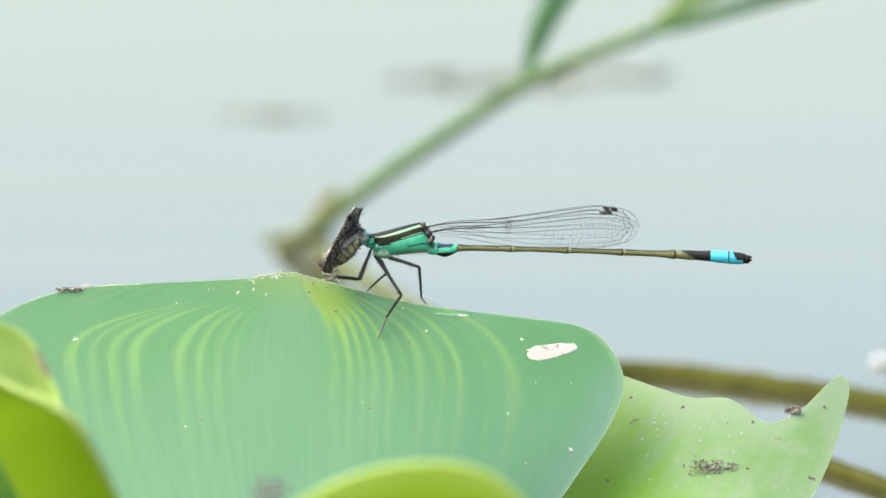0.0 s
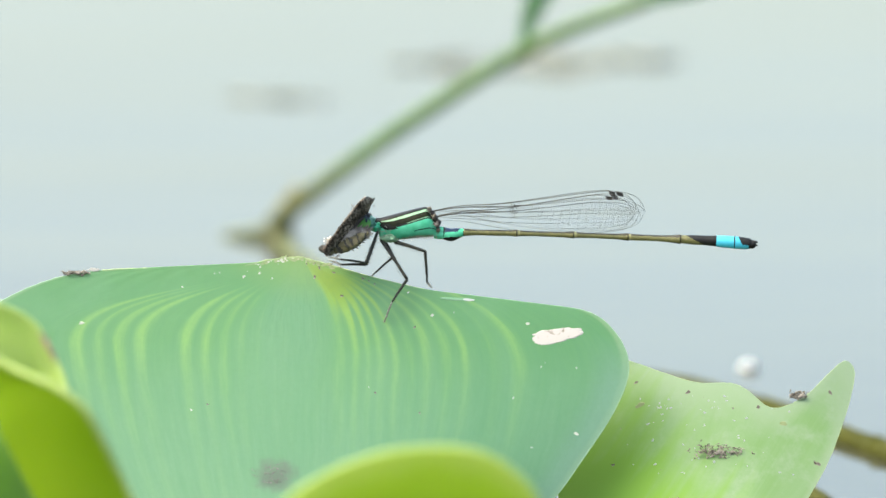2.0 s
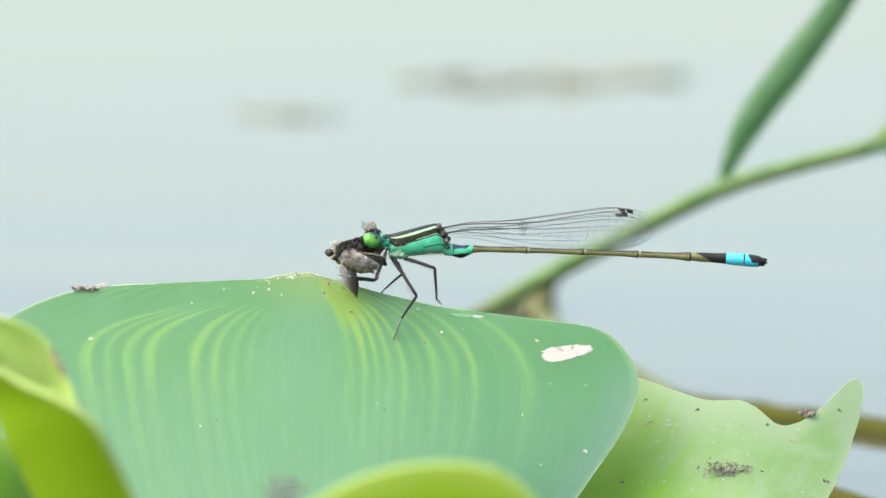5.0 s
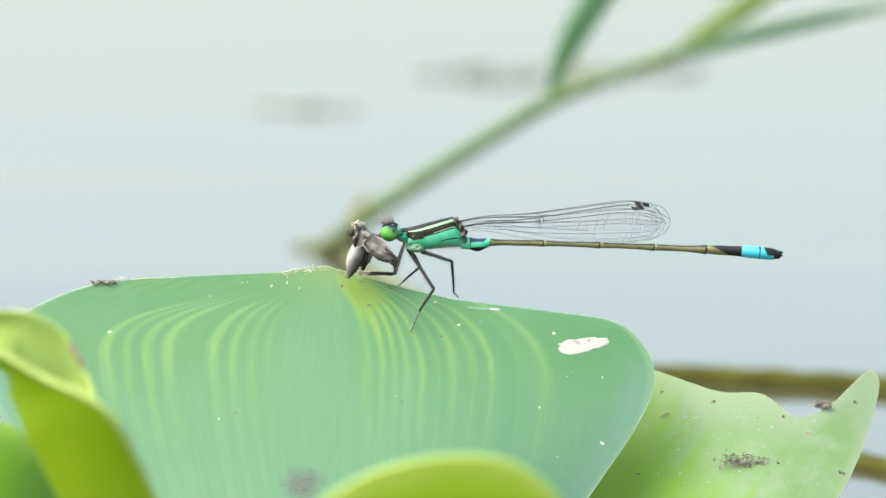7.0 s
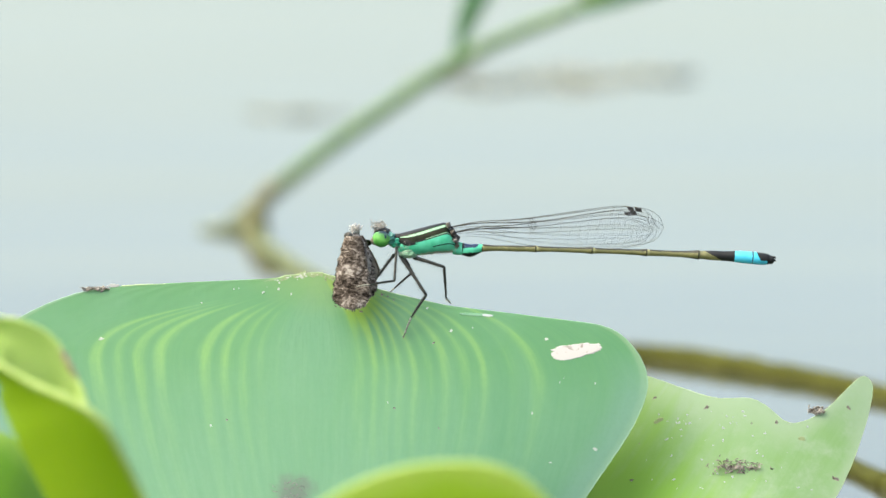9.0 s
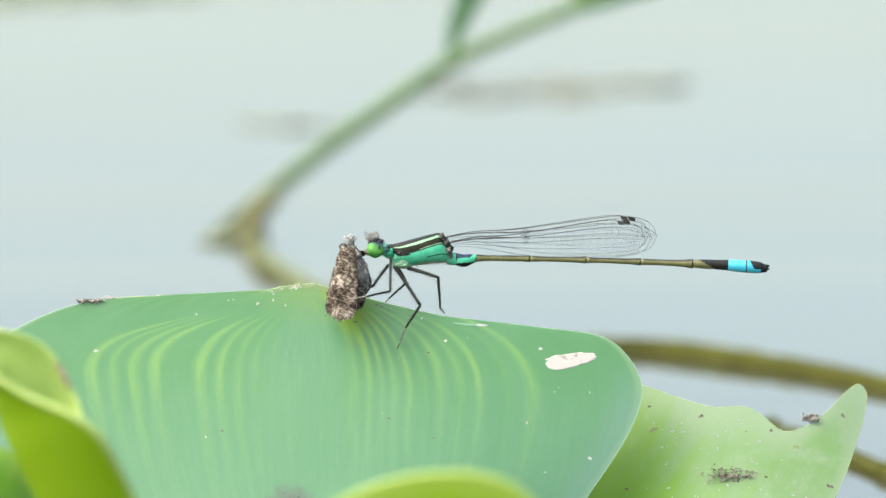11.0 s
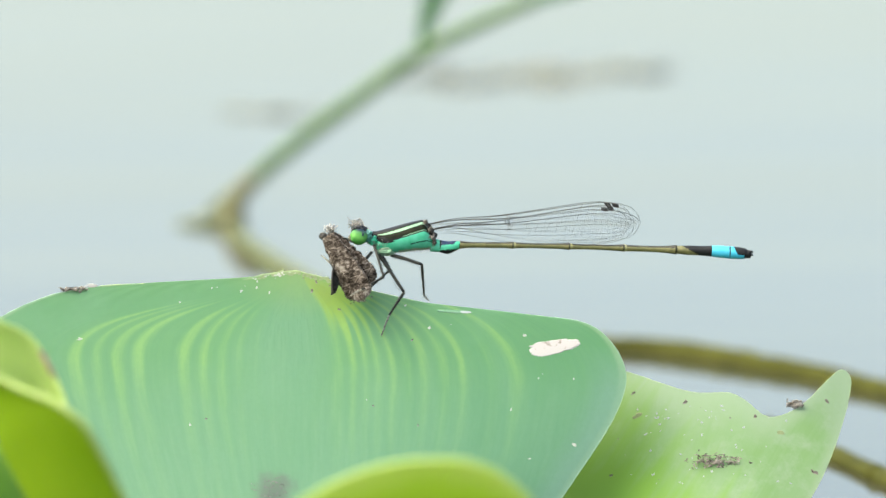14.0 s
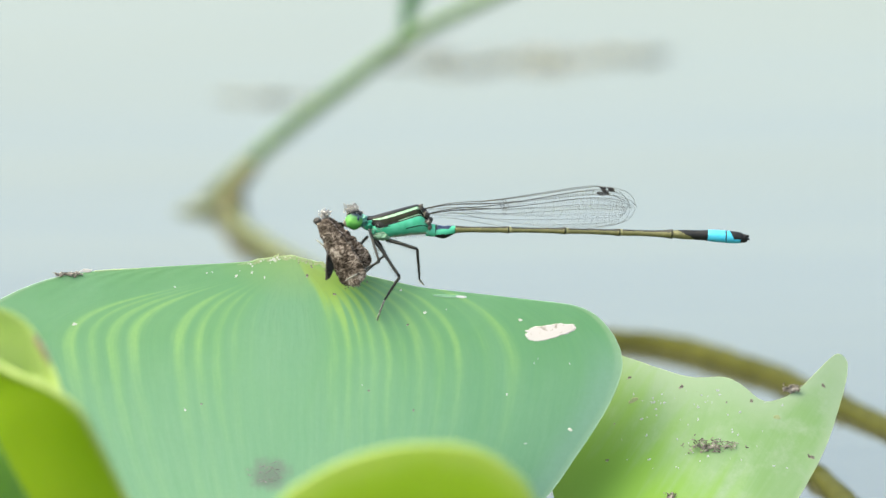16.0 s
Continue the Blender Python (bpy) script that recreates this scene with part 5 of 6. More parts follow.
def build_reed():
    reed = thing("water_weed_stem", "slender green water weed stem with narrow leaves, rising from the water", "water plant", Matrix())
    part("stem", tube([(-33.0, 0, -1.5), (-20, 0, -0.3), (-10, 0, 0.0), (0, 0, 0), (7, 0, -1.0), (14.2, 0, -2.4)], [0.9, 0.86, 0.82, 0.8, 0.7, 0.7], 12, 60), M["stem"], reed)
    part("node", blob((0, 0, 0), (1.0, 0.85, 0.82), 0.1), M["stem"], reed)
    part("leaf", blade_strip([(0.1, -0.4, 0.3), (3.0, -0.6, 2.7), (6.0, -0.6, 4.7), (10.6, -0.5, 6.9), (16.8, -0.2, 10.0), (24.5, 0, 13.8)], [0.8, 2.1, 2.9, 3.1, 2.6, 0.4], 1), M["blade"], reed, "upright narrow dark green leaf")
    part("leaf", blade_strip([(14.0, 0, -2.35), (17, 0, -2.0), (21.5, 0, -1.9), (28, 0, -1.6), (36, 0, -0.9)], [0.8, 1.9, 2.5, 2.0, 0.3], 2), M["blade_young"], reed, "pale yellow-green narrow leaf")
    part("leaf", blade_strip([(14.0, -0.4, -2.5), (18, -0.6, -3.7), (23, -0.6, -5.0), (30, 0, -7.2), (38, 0, -10)], [0.8, 1.4, 1.7, 1.4, 0.3], 3), M["blade"], reed, "narrow green leaf")
    DRIFT["reed"] = reed
    knot = thing("rotten_stem_base", "brown rotting stem base lying in the water", "plant base", Matrix())
    part("sheath", tube([(3.2, 0, 5.0), (1.5, 0, 2.8), (0.9, 0, 0.6), (1.0, 0, -3)], [0.85, 1.0, 1.5, 1.6], 14, 24, 1, 0.3), M["knot"], knot)
    part("stub", tube([(0.6, 0, 0.9), (-2.2, 0, 0.5), (-5.0, 1, 0.1)], [0.8, 0.6, 0.3], 12, 16, 1, 0.2), M["stub"], knot, "grey-green stub of a stalk")
    part("root_stem", tube([(0.8, 0, -0.5), (3, -16, 0.1), (7, -34, 0.2), (13, -56, 0.0)], [0.95, 0.85, 0.85, 0.85], 10, 30), M["root"], knot)
    DRIFT["knot"] = knot
    for k, pts in enumerate(([(-16, -14, 0.1), (-7, -3, 0.2), (0, 0, 0.3), (12, 0.6, 0.3), (24, 0, 0.2), (70, -6, 0.1)], [(11, 3, 0.0), (13, 1.5, 0.1), (16, 0.4, 0.2), (24, 0.4, 0.2), (60, -6, 0.1)])):
        run = thing("floating_water_weed", "bare olive-brown water weed floating at the surface", "water plant", Matrix(), "floating weeds")
        part("stem", tube(pts, [0.95, 1.1, 1.15, 1.1, 1.0] if k == 0 else [0.85, 0.95, 1.0, 0.95, 0.9], 12, 50, 1, 0.25), M["runner"], run)
        for u in (0.2, 0.42, 0.64, 0.86):
            part("node", blob(curve_point(pts, u), (1.0, 1.25, 1.25) if k == 0 else (0.9, 1.1, 1.1), 0.2, 2), M["runner"], run)
        DRIFT["run", k] = run
    for x, y, long, deep, turn, words in ((0.0163, 0.352, 16, 13, 2, "mat of olive-grey weed floating far out on the water"), (-0.0152, 0.312, 7, 5, -4, "thin patch of weed just under the water's surface")):
        bm = bmesh.new()
        rng = random.Random(int(long))
        for k in range(32 if long > 10 else 3):
            p = Vector((rng.gauss(0, 0.5) * long, rng.gauss(0, 0.4) * deep, rng.uniform(0, 0.3)))
            d = Vector((rng.uniform(-4, 4), rng.uniform(-5, 5), 0))
            tube_into(bm, [p - d, p + Vector((0, rng.uniform(-1, 1), 0.2)), p + d], [0.12, 0.38, 0.12], 6, 6, 1)
        weed = part("floating_weed", bm, M["weed"])
        weed.matrix_world = pose(x, y, WATER, 0, 0, turn)
        tagged(weed, words, "water weed", kind="stuff")
    bm = bmesh.new()
    rng = random.Random(5)
    for k in range(34):
        p = Vector((rng.gauss(0, 0.42) * 18, rng.gauss(0, 0.4) * 11, rng.uniform(0, 0.3)))
        d = Vector((rng.uniform(-5, 5), rng.uniform(-6, 6), 0))
        tube_into(bm, [p - d, p + Vector((0, rng.uniform(-1, 1), 0.2)), p + d], [0.15, 0.5, 0.15], 6, 6, 1)
    raft = part("floating_weed", bm, M["raft"])
    tagged(raft, "loose raft of olive weed drifting far out on the water", "water weed", kind="stuff")
    DRIFT["raft"] = raft
    fluff = thing("foam_fleck", "small white fleck of foam drifting on the water", "foam", Matrix())
    part("bubble", blob((0, 0, 0.2), (0.9, 0.9, 0.7), 0.3), M["foam"], fluff)
    DRIFT["fluff"] = fluff


build_reed()


def motions():
    """Everything that moves: the drifting plants, the moth and the fore legs."""
    walk(DRIFT["raft"], [
        (0.0, pose(-0.0438, 0.5632, -0.0270)),
        (2.0, pose(-0.0417, 0.4873, -0.0270)),
        (2.5, pose(-0.0321, 0.4013, -0.0270)),
        (3.0, pose(-0.0419, 0.5011, -0.0270)),
        (3.7, pose(-0.0487, 0.5757, -0.0270)),
        (9.2, pose(-0.0592, 0.5782, -0.0270)),
        (11.3, pose(-0.0478, 0.4328, -0.0270)),
        (11.5, pose(-0.0461, 0.4079, -0.0270)),
        (12.0, pose(-0.0511, 0.5120, -0.0270)),
        (12.5, pose(-0.0521, 0.5400, -0.0270)),
        (14.5, pose(-0.0515, 0.5374, -0.0270)),
        (15.0, pose(-0.0476, 0.4362, -0.0270)),
        (15.5, pose(-0.0438, 0.4010, -0.0270)),
        (16.0, pose(-0.0462, 0.4766, -0.0270)),
    ])
    walk(DRIFT["reed"], [
        (0.0, pose(0.0117, 0.1833, -0.0083, 0, -32.9, -20)),
        (0.5, pose(0.0104, 0.1902, -0.0093, 0, -32.4, -20)),
        (1.0, pose(0.0079, 0.1961, -0.0088, 0, -32.4, -20)),
        (1.5, pose(0.0074, 0.1984, -0.0074, 0, -31.9, -20)),
        (2.0, pose(0.0107, 0.1831, -0.0066, 0, -32.4, -20)),
        (2.5, pose(0.0175, 0.1326, -0.0040, 0, -30.9, -20)),
        (3.0, pose(0.0238, 0.1010, -0.0041, 0, -28.0, -20)),
        (3.5, pose(0.0313, 0.0921, -0.0072, 0, -27.2, -20)),
        (3.7, pose(0.0331, 0.0912, -0.0085, 0, -26.7, -20)),
        (5.8, pose(0.0217, 0.1326, -0.0090, 0, -28.0, -20)),
        (6.0, pose(0.0210, 0.1418, -0.0104, 0, -28.3, -20)),
        (6.5, pose(0.0164, 0.1625, -0.0101, 0, -29.9, -20)),
        (7.0, pose(0.0109, 0.1805, -0.0103, 0, -31.4, -20)),
        (7.5, pose(0.0074, 0.1959, -0.0110, 0, -31.9, -20)),
        (8.0, pose(0.0054, 0.2039, -0.0099, 0, -32.4, -20)),
        (8.5, pose(0.0034, 0.2041, -0.0093, 0, -32.9, -20)),
        (9.0, pose(0.0023, 0.2086, -0.0089, 0, -33.6, -20)),
        (9.2, pose(0.0024, 0.2080, -0.0087, 0, -33.6, -20)),
        (11.3, pose(0.0023, 0.2099, -0.0081, 0, -33.8, -20)),
        (11.5, pose(0.0030, 0.2099, -0.0093, 0, -33.8, -20)),
        (12.0, pose(0.0029, 0.2121, -0.0089, 0, -34.1, -20)),
        (12.5, pose(0.0027, 0.2100, -0.0088, 0, -34.5, -20)),
        (13.0, pose(0.0028, 0.2081, -0.0084, 0, -34.3, -20)),
        (13.5, pose(0.0002, 0.2109, -0.0085, 0, -34.5, -20)),
        (14.0, pose(0.0011, 0.2120, -0.0087, 0, -34.8, -20)),
        (14.5, pose(0.0010, 0.2129, -0.0089, 0, -35.1, -20)),
        (15.0, pose(0.0001, 0.2139, -0.0096, 0, -35.3, -20)),
        (15.5, pose(0.0004, 0.2132, -0.0094, 0, -35.6, -20)),
        (16.0, pose(-0.0002, 0.2111, -0.0090, 0, -35.9, -20)),
    ])
    walk(DRIFT["knot"], [
        (0.0, pose(-0.0107, 0.2034, -0.0270)),
        (0.5, pose(-0.0125, 0.1948, -0.0270)),
        (1.0, pose(-0.0160, 0.2007, -0.0270)),
        (1.5, pose(-0.0174, 0.1997, -0.0270)),
        (2.0, pose(-0.0149, 0.1936, -0.0270)),
        (2.5, pose(-0.0073, 0.1759, -0.0270)),
        (3.0, pose(-0.0022, 0.1549, -0.0270)),
        (3.5, pose(0.0095, 0.1311, -0.0270)),
        (3.7, pose(0.0115, 0.1264, -0.0270)),
        (5.8, pose(0.0062, 0.1717, -0.0270)),
        (6.0, pose(0.0032, 0.1737, -0.0270)),
        (6.5, pose(-0.0020, 0.1776, -0.0270)),
        (7.0, pose(-0.0107, 0.1925, -0.0270)),
        (7.5, pose(-0.0142, 0.1976, -0.0270)),
        (8.0, pose(-0.0161, 0.2055, -0.0270)),
        (8.5, pose(-0.0182, 0.2056, -0.0270)),
        (9.0, pose(-0.0199, 0.2100, -0.0270)),
        (9.2, pose(-0.0196, 0.2094, -0.0270)),
        (11.5, pose(-0.0194, 0.2115, -0.0270)),
        (12.0, pose(-0.0184, 0.2137, -0.0270)),
        (12.5, pose(-0.0189, 0.2116, -0.0270)),
        (13.0, pose(-0.0190, 0.2097, -0.0270)),
        (13.5, pose(-0.0213, 0.2125, -0.0270)),
        (14.0, pose(-0.0200, 0.2136, -0.0270)),
        (14.5, pose(-0.0197, 0.2146, -0.0270)),
        (15.0, pose(-0.0198, 0.2156, -0.0270)),
        (15.5, pose(-0.0204, 0.2150, -0.0270)),
        (16.0, pose(-0.0195, 0.2127, -0.0270)),
    ])
    walk(DRIFT["run", 0], [
        (0.0, pose(0.0242, 0.1108, -0.0270, 0, 0, -43.1)),
        (0.5, pose(0.0230, 0.1039, -0.0270, 0, 0, -52.0)),
        (1.0, pose(0.0231, 0.1167, -0.0270, 0, 0, -56.4)),
        (1.5, pose(0.0227, 0.1101, -0.0270, 0, 0, -57.5)),
        (2.0, pose(0.0231, 0.0952, -0.0270, 0, 0, -61.8)),
        (2.5, pose(0.0231, 0.0747, -0.0270, 0, 0, -45.7)),
        (3.0, pose(0.0211, 0.0434, -0.0270, 0, 0, -36.6)),
        (3.5, pose(0.0223, 0.0516, -0.0270, 0, 0, -38.2)),
        (3.7, pose(0.0215, 0.0592, -0.0270, 0, 0, -37.8)),
        (5.8, pose(0.0217, 0.1015, -0.0270, 0, 0, -36.7)),
        (6.0, pose(0.0220, 0.0971, -0.0270, 0, 0, -37.2)),
        (6.5, pose(0.0230, 0.1126, -0.0270, 0, 0, -43.5)),
        (7.0, pose(0.0212, 0.1067, -0.0270, 0, 0, -19.1)),
        (7.5, pose(0.0226, 0.1197, -0.0270, 0, 0, -40.7)),
        (8.0, pose(0.0236, 0.1310, -0.0270, 0, 0, -41.9)),
        (8.5, pose(0.0222, 0.1053, -0.0270, 0, 0, -49.9)),
        (9.0, pose(0.0224, 0.1208, -0.0270, 0, 0, -49.8)),
        (9.2, pose(0.0233, 0.1272, -0.0270, 0, 0, -49.7)),
        (11.3, pose(0.0234, 0.1298, -0.0270, 0, 0, -48.5)),
        (11.5, pose(0.0235, 0.1256, -0.0270, 0, 0, -47.4)),
        (12.0, pose(0.0229, 0.1065, -0.0270, 0, 0, -59.0)),
        (12.5, pose(0.0243, 0.1326, -0.0270, 0, 0, -39.0)),
        (13.0, pose(0.0257, 0.1206, -0.0270, 0, 0, -49.8)),
        (13.5, pose(0.0230, 0.1186, -0.0270, 0, 0, -55.5)),
        (14.0, pose(0.0244, 0.1214, -0.0270, 0, 0, -52.3)),
        (14.5, pose(0.0239, 0.1208, -0.0270, 0, 0, -43.7)),
        (15.0, pose(0.0238, 0.1340, -0.0270, 0, 0, -39.3)),
        (15.5, pose(0.0237, 0.1116, -0.0270, 0, 0, -48.4)),
        (16.0, pose(0.0245, 0.1146, -0.0270, 0, 0, -66.6)),
    ])
    walk(DRIFT["run", 1], [
        (0.0, pose(0.0230, 0.0799, -0.0270, 0, 0, -58.7)),
        (0.5, pose(0.0219, 0.0737, -0.0270, 0, 0, -63.2)),
        (1.0, pose(0.0219, 0.0852, -0.0270, 0, 0, -65.7)),
        (1.5, pose(0.0215, 0.0792, -0.0270, 0, 0, -66.3)),
        (2.0, pose(0.0220, 0.0659, -0.0270, 0, 0, -68.6)),
        (2.5, pose(0.0220, 0.0472, -0.0270, 0, 0, -59.5)),
        (3.0, pose(0.0202, 0.0187, -0.0270, 0, 0, -54.0)),
        (3.5, pose(0.0212, 0.0261, -0.0270, 0, 0, -55.1)),
        (3.7, pose(0.0205, 0.0332, -0.0270, 0, 0, -54.9)),
        (5.8, pose(0.0206, 0.0716, -0.0270, 0, 0, -55.2)),
        (6.0, pose(0.0209, 0.0675, -0.0270, 0, 0, -55.4)),
        (6.5, pose(0.0218, 0.0816, -0.0270, 0, 0, -58.9)),
        (7.0, pose(0.0202, 0.0761, -0.0270, 0, 0, -46.3)),
        (7.5, pose(0.0215, 0.0879, -0.0270, 0, 0, -57.6)),
        (8.0, pose(0.0223, 0.0981, -0.0270, 0, 0, -58.4)),
        (8.5, pose(0.0211, 0.0749, -0.0270, 0, 0, -62.0)),
        (9.0, pose(0.0212, 0.0889, -0.0270, 0, 0, -62.2)),
        (9.2, pose(0.0221, 0.0945, -0.0270, 0, 0, -62.3)),
        (11.3, pose(0.0221, 0.0970, -0.0270, 0, 0, -61.7)),
        (11.5, pose(0.0223, 0.0932, -0.0270, 0, 0, -61.1)),
        (12.0, pose(0.0217, 0.0760, -0.0270, 0, 0, -67.1)),
        (12.5, pose(0.0230, 0.0994, -0.0270, 0, 0, -57.1)),
        (13.0, pose(0.0244, 0.0886, -0.0270, 0, 0, -62.3)),
        (13.5, pose(0.0218, 0.0868, -0.0270, 0, 0, -65.2)),
        (14.0, pose(0.0231, 0.0894, -0.0270, 0, 0, -63.6)),
        (14.5, pose(0.0226, 0.0889, -0.0270, 0, 0, -59.2)),
        (15.0, pose(0.0226, 0.1007, -0.0270, 0, 0, -57.2)),
        (15.5, pose(0.0225, 0.0806, -0.0270, 0, 0, -61.4)),
        (16.0, pose(0.0232, 0.0833, -0.0270, 0, 0, -71.7)),
    ])
    walk(DRIFT["fluff"], [
        (0.0, pose(0.0432, 0.1189, -0.0270)),
        (0.5, pose(0.0395, 0.1130, -0.0270)),
        (1.0, pose(0.0362, 0.1152, -0.0270)),
        (1.5, pose(0.0338, 0.1136, -0.0270)),
        (2.0, pose(0.0299, 0.1072, -0.0270)),
        (2.5, pose(0.0269, 0.1011, -0.0270)),
        (2.7, pose(0.0253, 0.1013, -0.0270)),
        (3.0, pose(0.0202, 0.1004, -0.0270)),
        (4.0, pose(0.0127, 0.0968, -0.0270)),
        (16.0, pose(0.0085, 0.0853, -0.0270)),
    ])
    walk(MOTH['moth'], [
        (0.0, LEAN @ pose(-0.00619, -0.0021, -0.00063)),
        (0.5, LEAN @ pose(-0.00603, -0.0021, -0.00096)),
        (1.0, LEAN @ pose(-0.00628, -0.0021, -0.00054)),
        (1.5, LEAN @ pose(-0.00661, -0.0021, -0.00054)),
        (2.0, LEAN @ pose(-0.00657, -0.0021, -0.00071)),
        (2.5, LEAN @ pose(-0.00644, -0.0021, -0.00046)),
        (3.0, LEAN @ pose(-0.00665, -0.0021, -0.00021)),
        (3.5, LEAN @ pose(-0.00682, -0.0021, -0.00008)),
        (3.7, LEAN @ pose(-0.00682, -0.0021, -0.00008)),
        (5.8, LEAN @ pose(-0.00678, -0.0021, 0.00105)),
        (6.0, LEAN @ pose(-0.00644, -0.0021, 0.00130)),
        (6.5, LEAN @ pose(-0.00669, -0.0021, 0.00138)),
        (7.0, LEAN @ pose(-0.00653, -0.0021, 0.00121)),
        (7.5, LEAN @ pose(-0.00628, -0.0021, 0.00155)),
        (8.0, LEAN @ pose(-0.00619, -0.0021, 0.00146)),
        (8.5, LEAN @ pose(-0.00594, -0.0021, 0.00138)),
        (9.0, LEAN @ pose(-0.00611, -0.0021, 0.00138)),
        (9.2, LEAN @ pose(-0.00611, -0.0021, 0.00138)),
        (11.3, LEAN @ pose(-0.00603, -0.0021, 0.00138)),
        (12.0, LEAN @ pose(-0.00603, -0.0021, 0.00138)),
        (12.5, LEAN @ pose(-0.00636, -0.0021, 0.00130)),
        (13.0, LEAN @ pose(-0.00636, -0.0021, 0.00130)),
        (14.5, LEAN @ pose(-0.00628, -0.0021, 0.00121)),
        (16.0, LEAN @ pose(-0.00636, -0.0021, 0.00121)),
    ])
    walk(MOTH['forewing'], [
        (0.0, pose(-0.0002, -0.0006, -0.0006, 62, -60, 14)),
        (0.5, pose(-0.0002, -0.0006, -0.0006, 62, -64, 14)),
        (1.0, pose(-0.0002, -0.0006, -0.0006, 62, -58, 14)),
        (1.5, pose(-0.0002, -0.0006, -0.0004, 64, -49, 10)),
        (2.0, pose(-0.0002, -0.0006, -0.0004, 64, -50, 10)),
        (2.5, pose(-0.0002, -0.0006, -0.0004, 64, -50, 10)),
        (3.0, pose(-0.0002, -0.0006, -0.0004, 66, -45, 0)),
        (3.5, pose(-0.0002, -0.0006, -0.0004, 68, -39, 0)),
        (3.7, pose(-0.0002, -0.0006, -0.0004, 68, -39, 0)),
        (4.8, pose(0, -0.0006, 0, 40, -10, 40)),
        (5.8, pose(0, -0.0006, 0, 5, 20, 80)),
        (7.0, pose(0, -0.0006, 0, 5, 20, 80)),
        (7.2, pose(0, -0.0006, 0, 5, 42, 42)),
        (7.5, pose(0, -0.0006, 0, 5, 66, 0)),
        (8.0, pose(0, -0.0006, 0, 5, 76, 0)),
        (8.5, pose(0, -0.0006, 0, 5, 87, 0)),
        (9.0, pose(0, -0.0006, 0, 8, 91, 0)),
        (9.2, pose(0, -0.0006, 0, 8, 91, 0)),
        (11.3, pose(0, -0.0006, 0, 36, 96, 0)),
        (12.0, pose(0, -0.0006, 0, 36, 96, 0)),
        (12.5, pose(0, -0.0006, 0, 42, 60, 0)),
        (13.0, pose(0, -0.0006, 0, 42, 60, 0)),
        (14.5, pose(0, -0.0006, 0, 42, 60, 0)),
        (16.0, pose(0, -0.0006, 0, 42, 60, 0)),
    ])
    walk(MOTH['far_forewing'], [
        (0.0, pose(0, 0.0006, -0.0006, 68, -63, 14)),
        (0.5, pose(0, 0.0006, -0.0006, 68, -67, 14)),
        (1.0, pose(0, 0.0006, -0.0006, 68, -61, 14)),
        (1.5, pose(0, 0.0006, -0.0004, 70, -52, 10)),
        (2.0, pose(0, 0.0006, -0.0004, 70, -53, 10)),
        (2.5, pose(0, 0.0006, -0.0004, 70, -53, 10)),
        (3.0, pose(0, 0.0006, -0.0004, 72, -48, 0)),
        (3.5, pose(0, 0.0006, -0.0004, 74, -42, 0)),
        (3.7, pose(0, 0.0006, -0.0004, 74, -42, 0)),
        (4.8, pose(0.0002, 0.0006, 0, 40, -10, 40)),
        (5.8, pose(0.0002, 0.0006, 0, 5, 20, 80)),
        (7.0, pose(0.0002, 0.0006, 0, 5, 20, 80)),
        (7.2, pose(0.0002, 0.0006, 0, 5, 42, 42)),
        (7.5, pose(0.0002, 0.0006, 0, 5, 59, 0)),
        (8.0, pose(0.0002, 0.0006, 0, 5, 69, 0)),
        (8.5, pose(0.0002, 0.0006, 0, 5, 80, 0)),
        (9.0, pose(0.0002, 0.0006, 0, 8, 84, 0)),
        (9.2, pose(0.0002, 0.0006, 0, 8, 84, 0)),
        (11.3, pose(0.0002, 0.0006, 0, 36, 89, 0)),
        (12.0, pose(0.0002, 0.0006, 0, 36, 89, 0)),
        (12.5, pose(0.0002, 0.0006, 0, 36, 50, 0)),
        (13.0, pose(0.0002, 0.0006, 0, 36, 50, 0)),
        (14.5, pose(0.0002, 0.0006, 0, 36, 50, 0)),
        (16.0, pose(0.0002, 0.0006, 0, 36, 50, 0)),
    ])
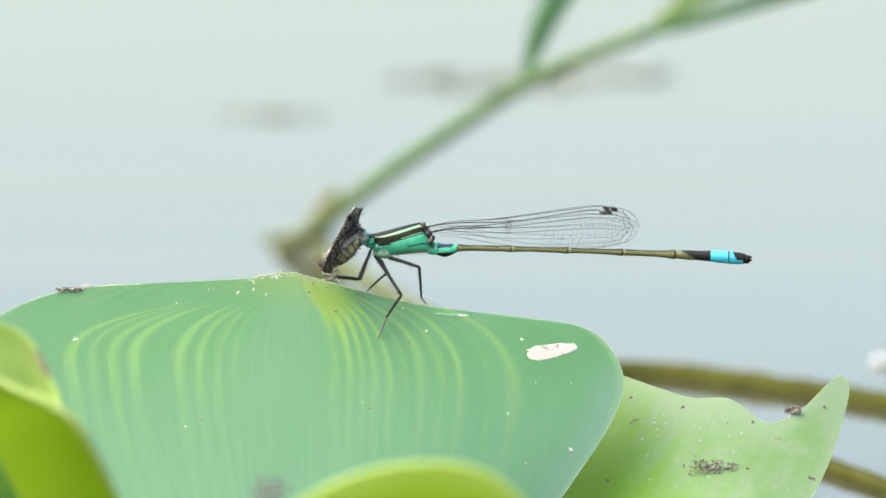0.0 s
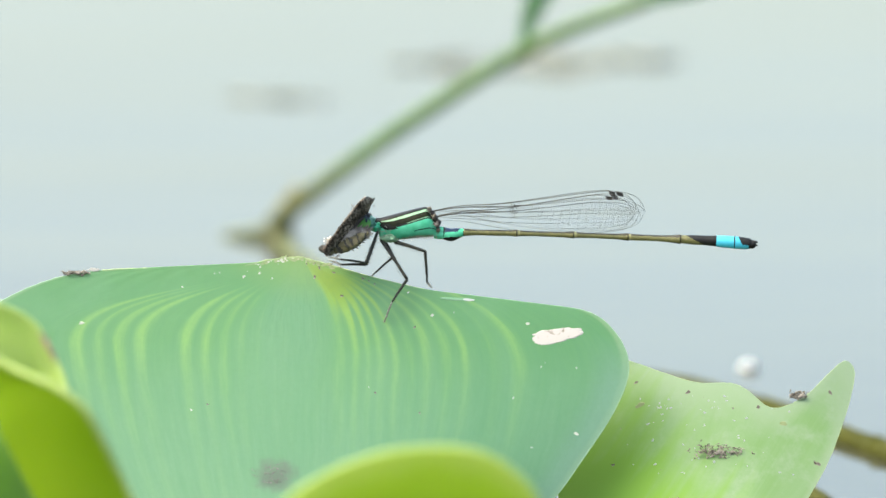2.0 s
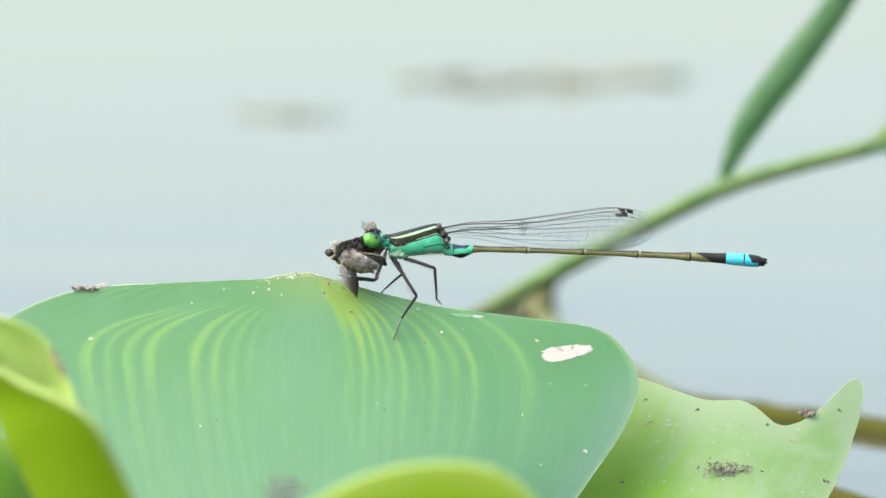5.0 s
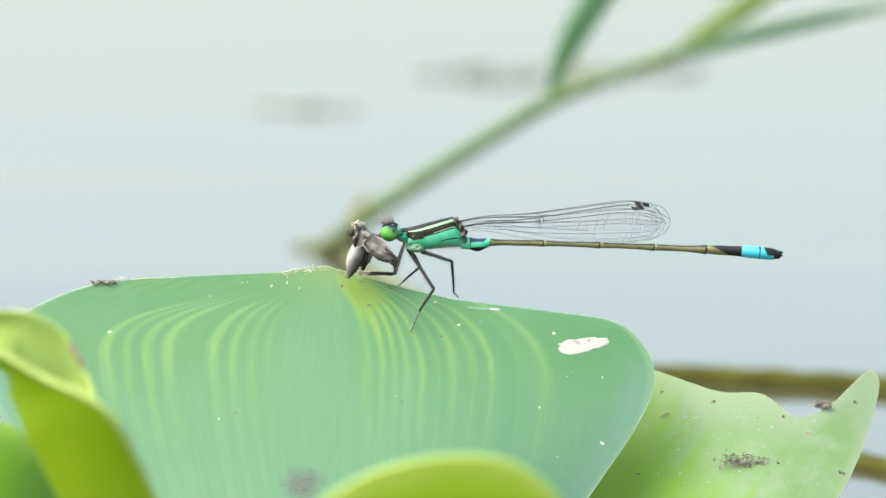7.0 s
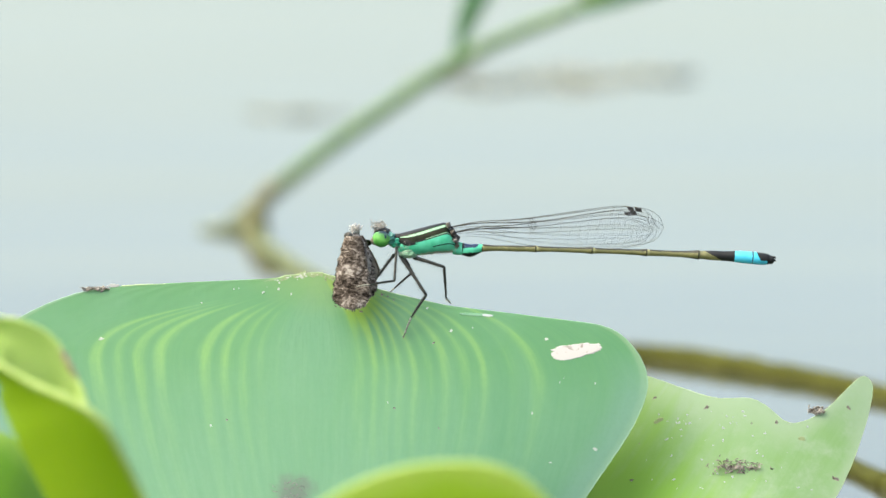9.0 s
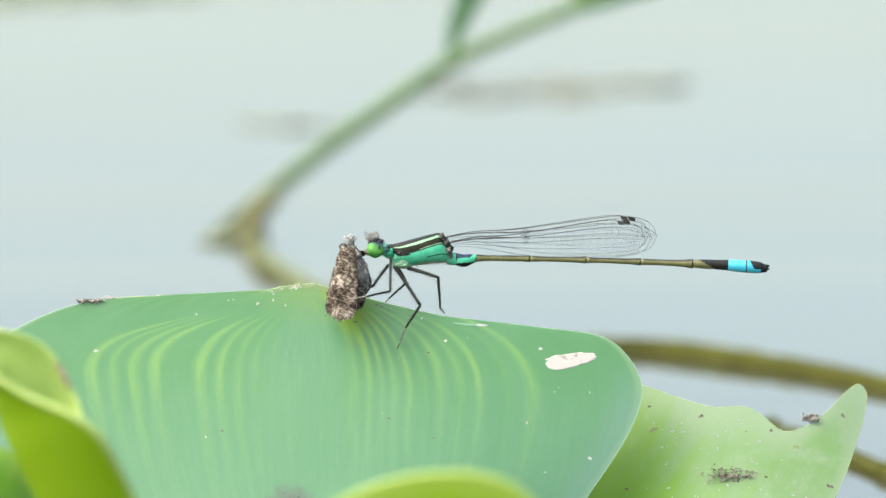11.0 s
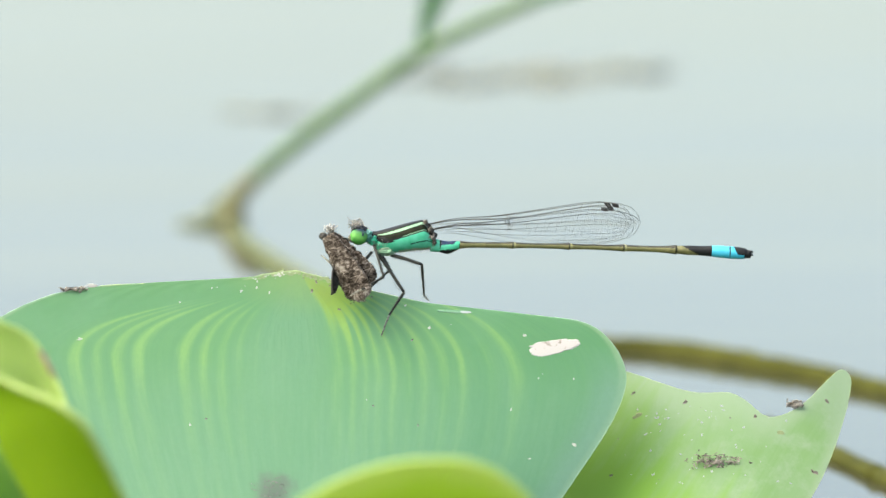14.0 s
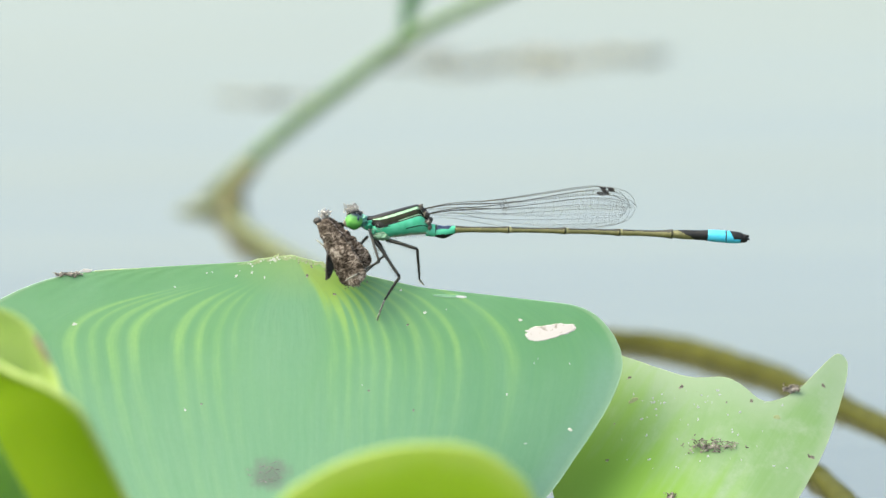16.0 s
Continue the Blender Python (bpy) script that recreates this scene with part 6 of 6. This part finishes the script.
    walk(MOTH['hindwing'], [
        (0.0, pose(0.00021, 0.0002, 0, 62, -56, 0)),
        (0.5, pose(0.00021, 0.0002, 0, 62, -60, 0)),
        (1.0, pose(0.00021, 0.0002, 0, 62, -52, 0)),
        (1.5, pose(0.00021, 0.0002, 0, 64, -45, 0)),
        (2.0, pose(0.00021, 0.0002, 0, 64, -46, 0)),
        (2.5, pose(0.00021, 0.0002, 0, 64, -46, 0)),
        (3.0, pose(0.00021, 0.0002, 0, 66, -41, 0)),
        (3.5, pose(0.00021, 0.0002, 0, 68, -35, 0)),
        (3.7, pose(0.00021, 0.0002, 0, 68, -35, 0)),
        (5.8, pose(0.00067, 0.0002, -0.00033, 0, 112, 0)),
        (6.0, pose(0.00042, 0.0002, -8e-05, 0, 113, 0)),
        (6.5, pose(0.00042, 0.0002, -8e-05, 0, 110, 0)),
        (7.0, pose(0.00059, 0.0002, -0.00017, 0, 108, 0)),
        (7.2, pose(0.0004, 0.0002, -0.0007, 85, 103, 0)),
        (7.5, pose(0, 0.0002, -0.00151, 168, 95, 0)),
        (8.0, pose(0, 0.0002, -0.00151, 168, 95, 0)),
        (8.5, pose(0, 0.0002, -0.00151, 168, 90, 0)),
        (9.0, pose(0, 0.0002, -0.00151, 168, 90, 0)),
        (9.2, pose(8e-05, 0.0002, -0.00151, 168, 90, 0)),
        (11.3, pose(0.00025, 0.0002, -0.00151, 168, 85, 0)),
        (12.0, pose(0.00025, 0.0002, -0.00151, 168, 85, 0)),
        (12.2, pose(0.00042, 0.0002, -0.00163, 145, 91, 0)),
        (12.5, pose(0.0009, 0.0002, -0.0009, 122, 97, 0)),
        (13.0, pose(0.0009, 0.0002, -0.0009, 122, 97, 0)),
        (14.5, pose(0.0009, 0.0002, -0.0009, 122, 97, 0)),
        (16.0, pose(0.0009, 0.0002, -0.0009, 122, 97, 0)),
    ])
    walk(MOTH['far_hindwing'], [
        (0.0, pose(0.0001, 0.0008, -0.0006, 62, -64, 14)),
        (0.5, pose(0.0001, 0.0008, -0.0006, 62, -68, 14)),
        (1.0, pose(0.0001, 0.0008, -0.0006, 62, -62, 14)),
        (1.5, pose(0.0001, 0.0008, -0.0004, 64, -53, 10)),
        (2.0, pose(0.0001, 0.0008, -0.0004, 64, -54, 10)),
        (2.5, pose(0.0001, 0.0008, -0.0004, 64, -54, 10)),
        (3.0, pose(0.0001, 0.0008, -0.0004, 66, -49, 0)),
        (3.5, pose(0.0001, 0.0008, -0.0004, 68, -43, 0)),
        (3.7, pose(0.0001, 0.0008, -0.0004, 68, -43, 0)),
        (5.8, pose(0.0003, 0.0008, 0, 70, 30, 0)),
        (6.0, pose(0.0003, 0.0008, 0, 10, -46, 0)),
        (6.5, pose(0.0003, 0.0008, 0, -25, -6, 0)),
        (7.0, pose(0.0003, 0.0008, 0, 70, 38, 0)),
        (7.5, pose(0.0005, 0.0008, 0, 5, 54, 0)),
        (8.0, pose(0.0005, 0.0008, 0, 5, 64, 0)),
        (8.5, pose(0.0005, 0.0008, 0, 5, 75, 0)),
        (9.0, pose(0.0005, 0.0008, 0, 8, 79, 0)),
        (9.2, pose(0.0005, 0.0008, 0, 8, 79, 0)),
        (11.3, pose(0.0005, 0.0008, 0, 15, 84, 0)),
        (12.0, pose(0.0005, 0.0008, 0, 15, 84, 0)),
        (12.5, pose(0.0003, 0.0008, 0, 5, 56, 0)),
        (13.0, pose(0.0003, 0.0008, 0, 5, 56, 0)),
        (14.5, pose(0.0003, 0.0008, 0, 5, 56, 0)),
        (16.0, pose(0.0003, 0.0008, 0, 5, 56, 0)),
    ])
    walk(MOTH['body'], [
        (0.0, pose(0.0002, 0.0003, 0, 0, -40, 0)),
        (0.5, pose(0.0002, 0.0003, 0, 0, -50, 0)),
        (1.0, pose(0.0002, 0.0003, 0, 0, -40, 0)),
        (1.5, pose(0.0002, 0.0003, 0, 0, -25, 0)),
        (2.0, pose(0.0002, 0.0003, 0, 0, -25, 0)),
        (2.5, pose(0.0002, 0.0003, 0, 0, -25, 0)),
        (3.0, pose(0.0002, 0.0003, 0, 0, -20, 0)),
        (3.5, pose(0.0002, 0.0003, 0, 0, -15, 0)),
        (3.7, pose(0.0002, 0.0003, 0, 0, -15, 0)),
        (4.8, pose(0.0002, 0.0003, 0, 60, 12, 0)),
        (5.8, pose(0.0002, 0.0003, 0, 120, 36, 0)),
        (6.0, pose(0.0002, 0.0003, 0, 120, 36, 0)),
        (6.5, pose(0.0002, 0.0003, 0, 120, 36, 0)),
        (7.0, pose(0.0002, 0.0003, 0, 120, 38, 0)),
        (7.5, pose(0.0002, 0.0003, 0, 120, 60, 0)),
        (8.0, pose(0.0002, 0.0003, 0, 120, 70, 0)),
        (8.5, pose(0.0002, 0.0003, 0, 120, 75, 0)),
        (9.0, pose(0.0002, 0.0003, 0, 120, 75, 0)),
        (9.2, pose(0.0002, 0.0003, 0, 120, 75, 0)),
        (11.3, pose(0.0002, 0.0003, 0, 120, 70, 0)),
        (12.0, pose(0.0002, 0.0003, 0, 120, 70, 0)),
        (12.5, pose(0.0002, 0.0003, 0, 120, 60, 0)),
        (13.0, pose(0.0002, 0.0003, 0, 120, 60, 0)),
        (14.5, pose(0.0002, 0.0003, 0, 120, 60, 0)),
        (16.0, pose(0.0002, 0.0003, 0, 120, 60, 0)),
    ])
    reach, fold = (Vector(FRONT_LEGS[0].location), Vector(FRONT_LEGS[1].location))
    walk(FRONT_LEGS[0], [(t, pose(*reach, 0, turn, 0)) for t, turn in ((0.0, 5), (2.0, 0), (3.7, 8), (5.8, 0), (7.0, 0), (7.5, 20), (9.2, 18), (11.3, 18), (12.5, 22), (16.0, 22))])
    walk(FRONT_LEGS[1], [(t, pose(*fold, 0, turn, 0)) for t, turn in ((0.0, 16), (3.7, 18), (5.8, 14), (7.0, 12), (7.5, 0), (9.2, 0), (11.3, -3), (12.0, -3), (12.5, -20), (16.0, -20))])


motions()
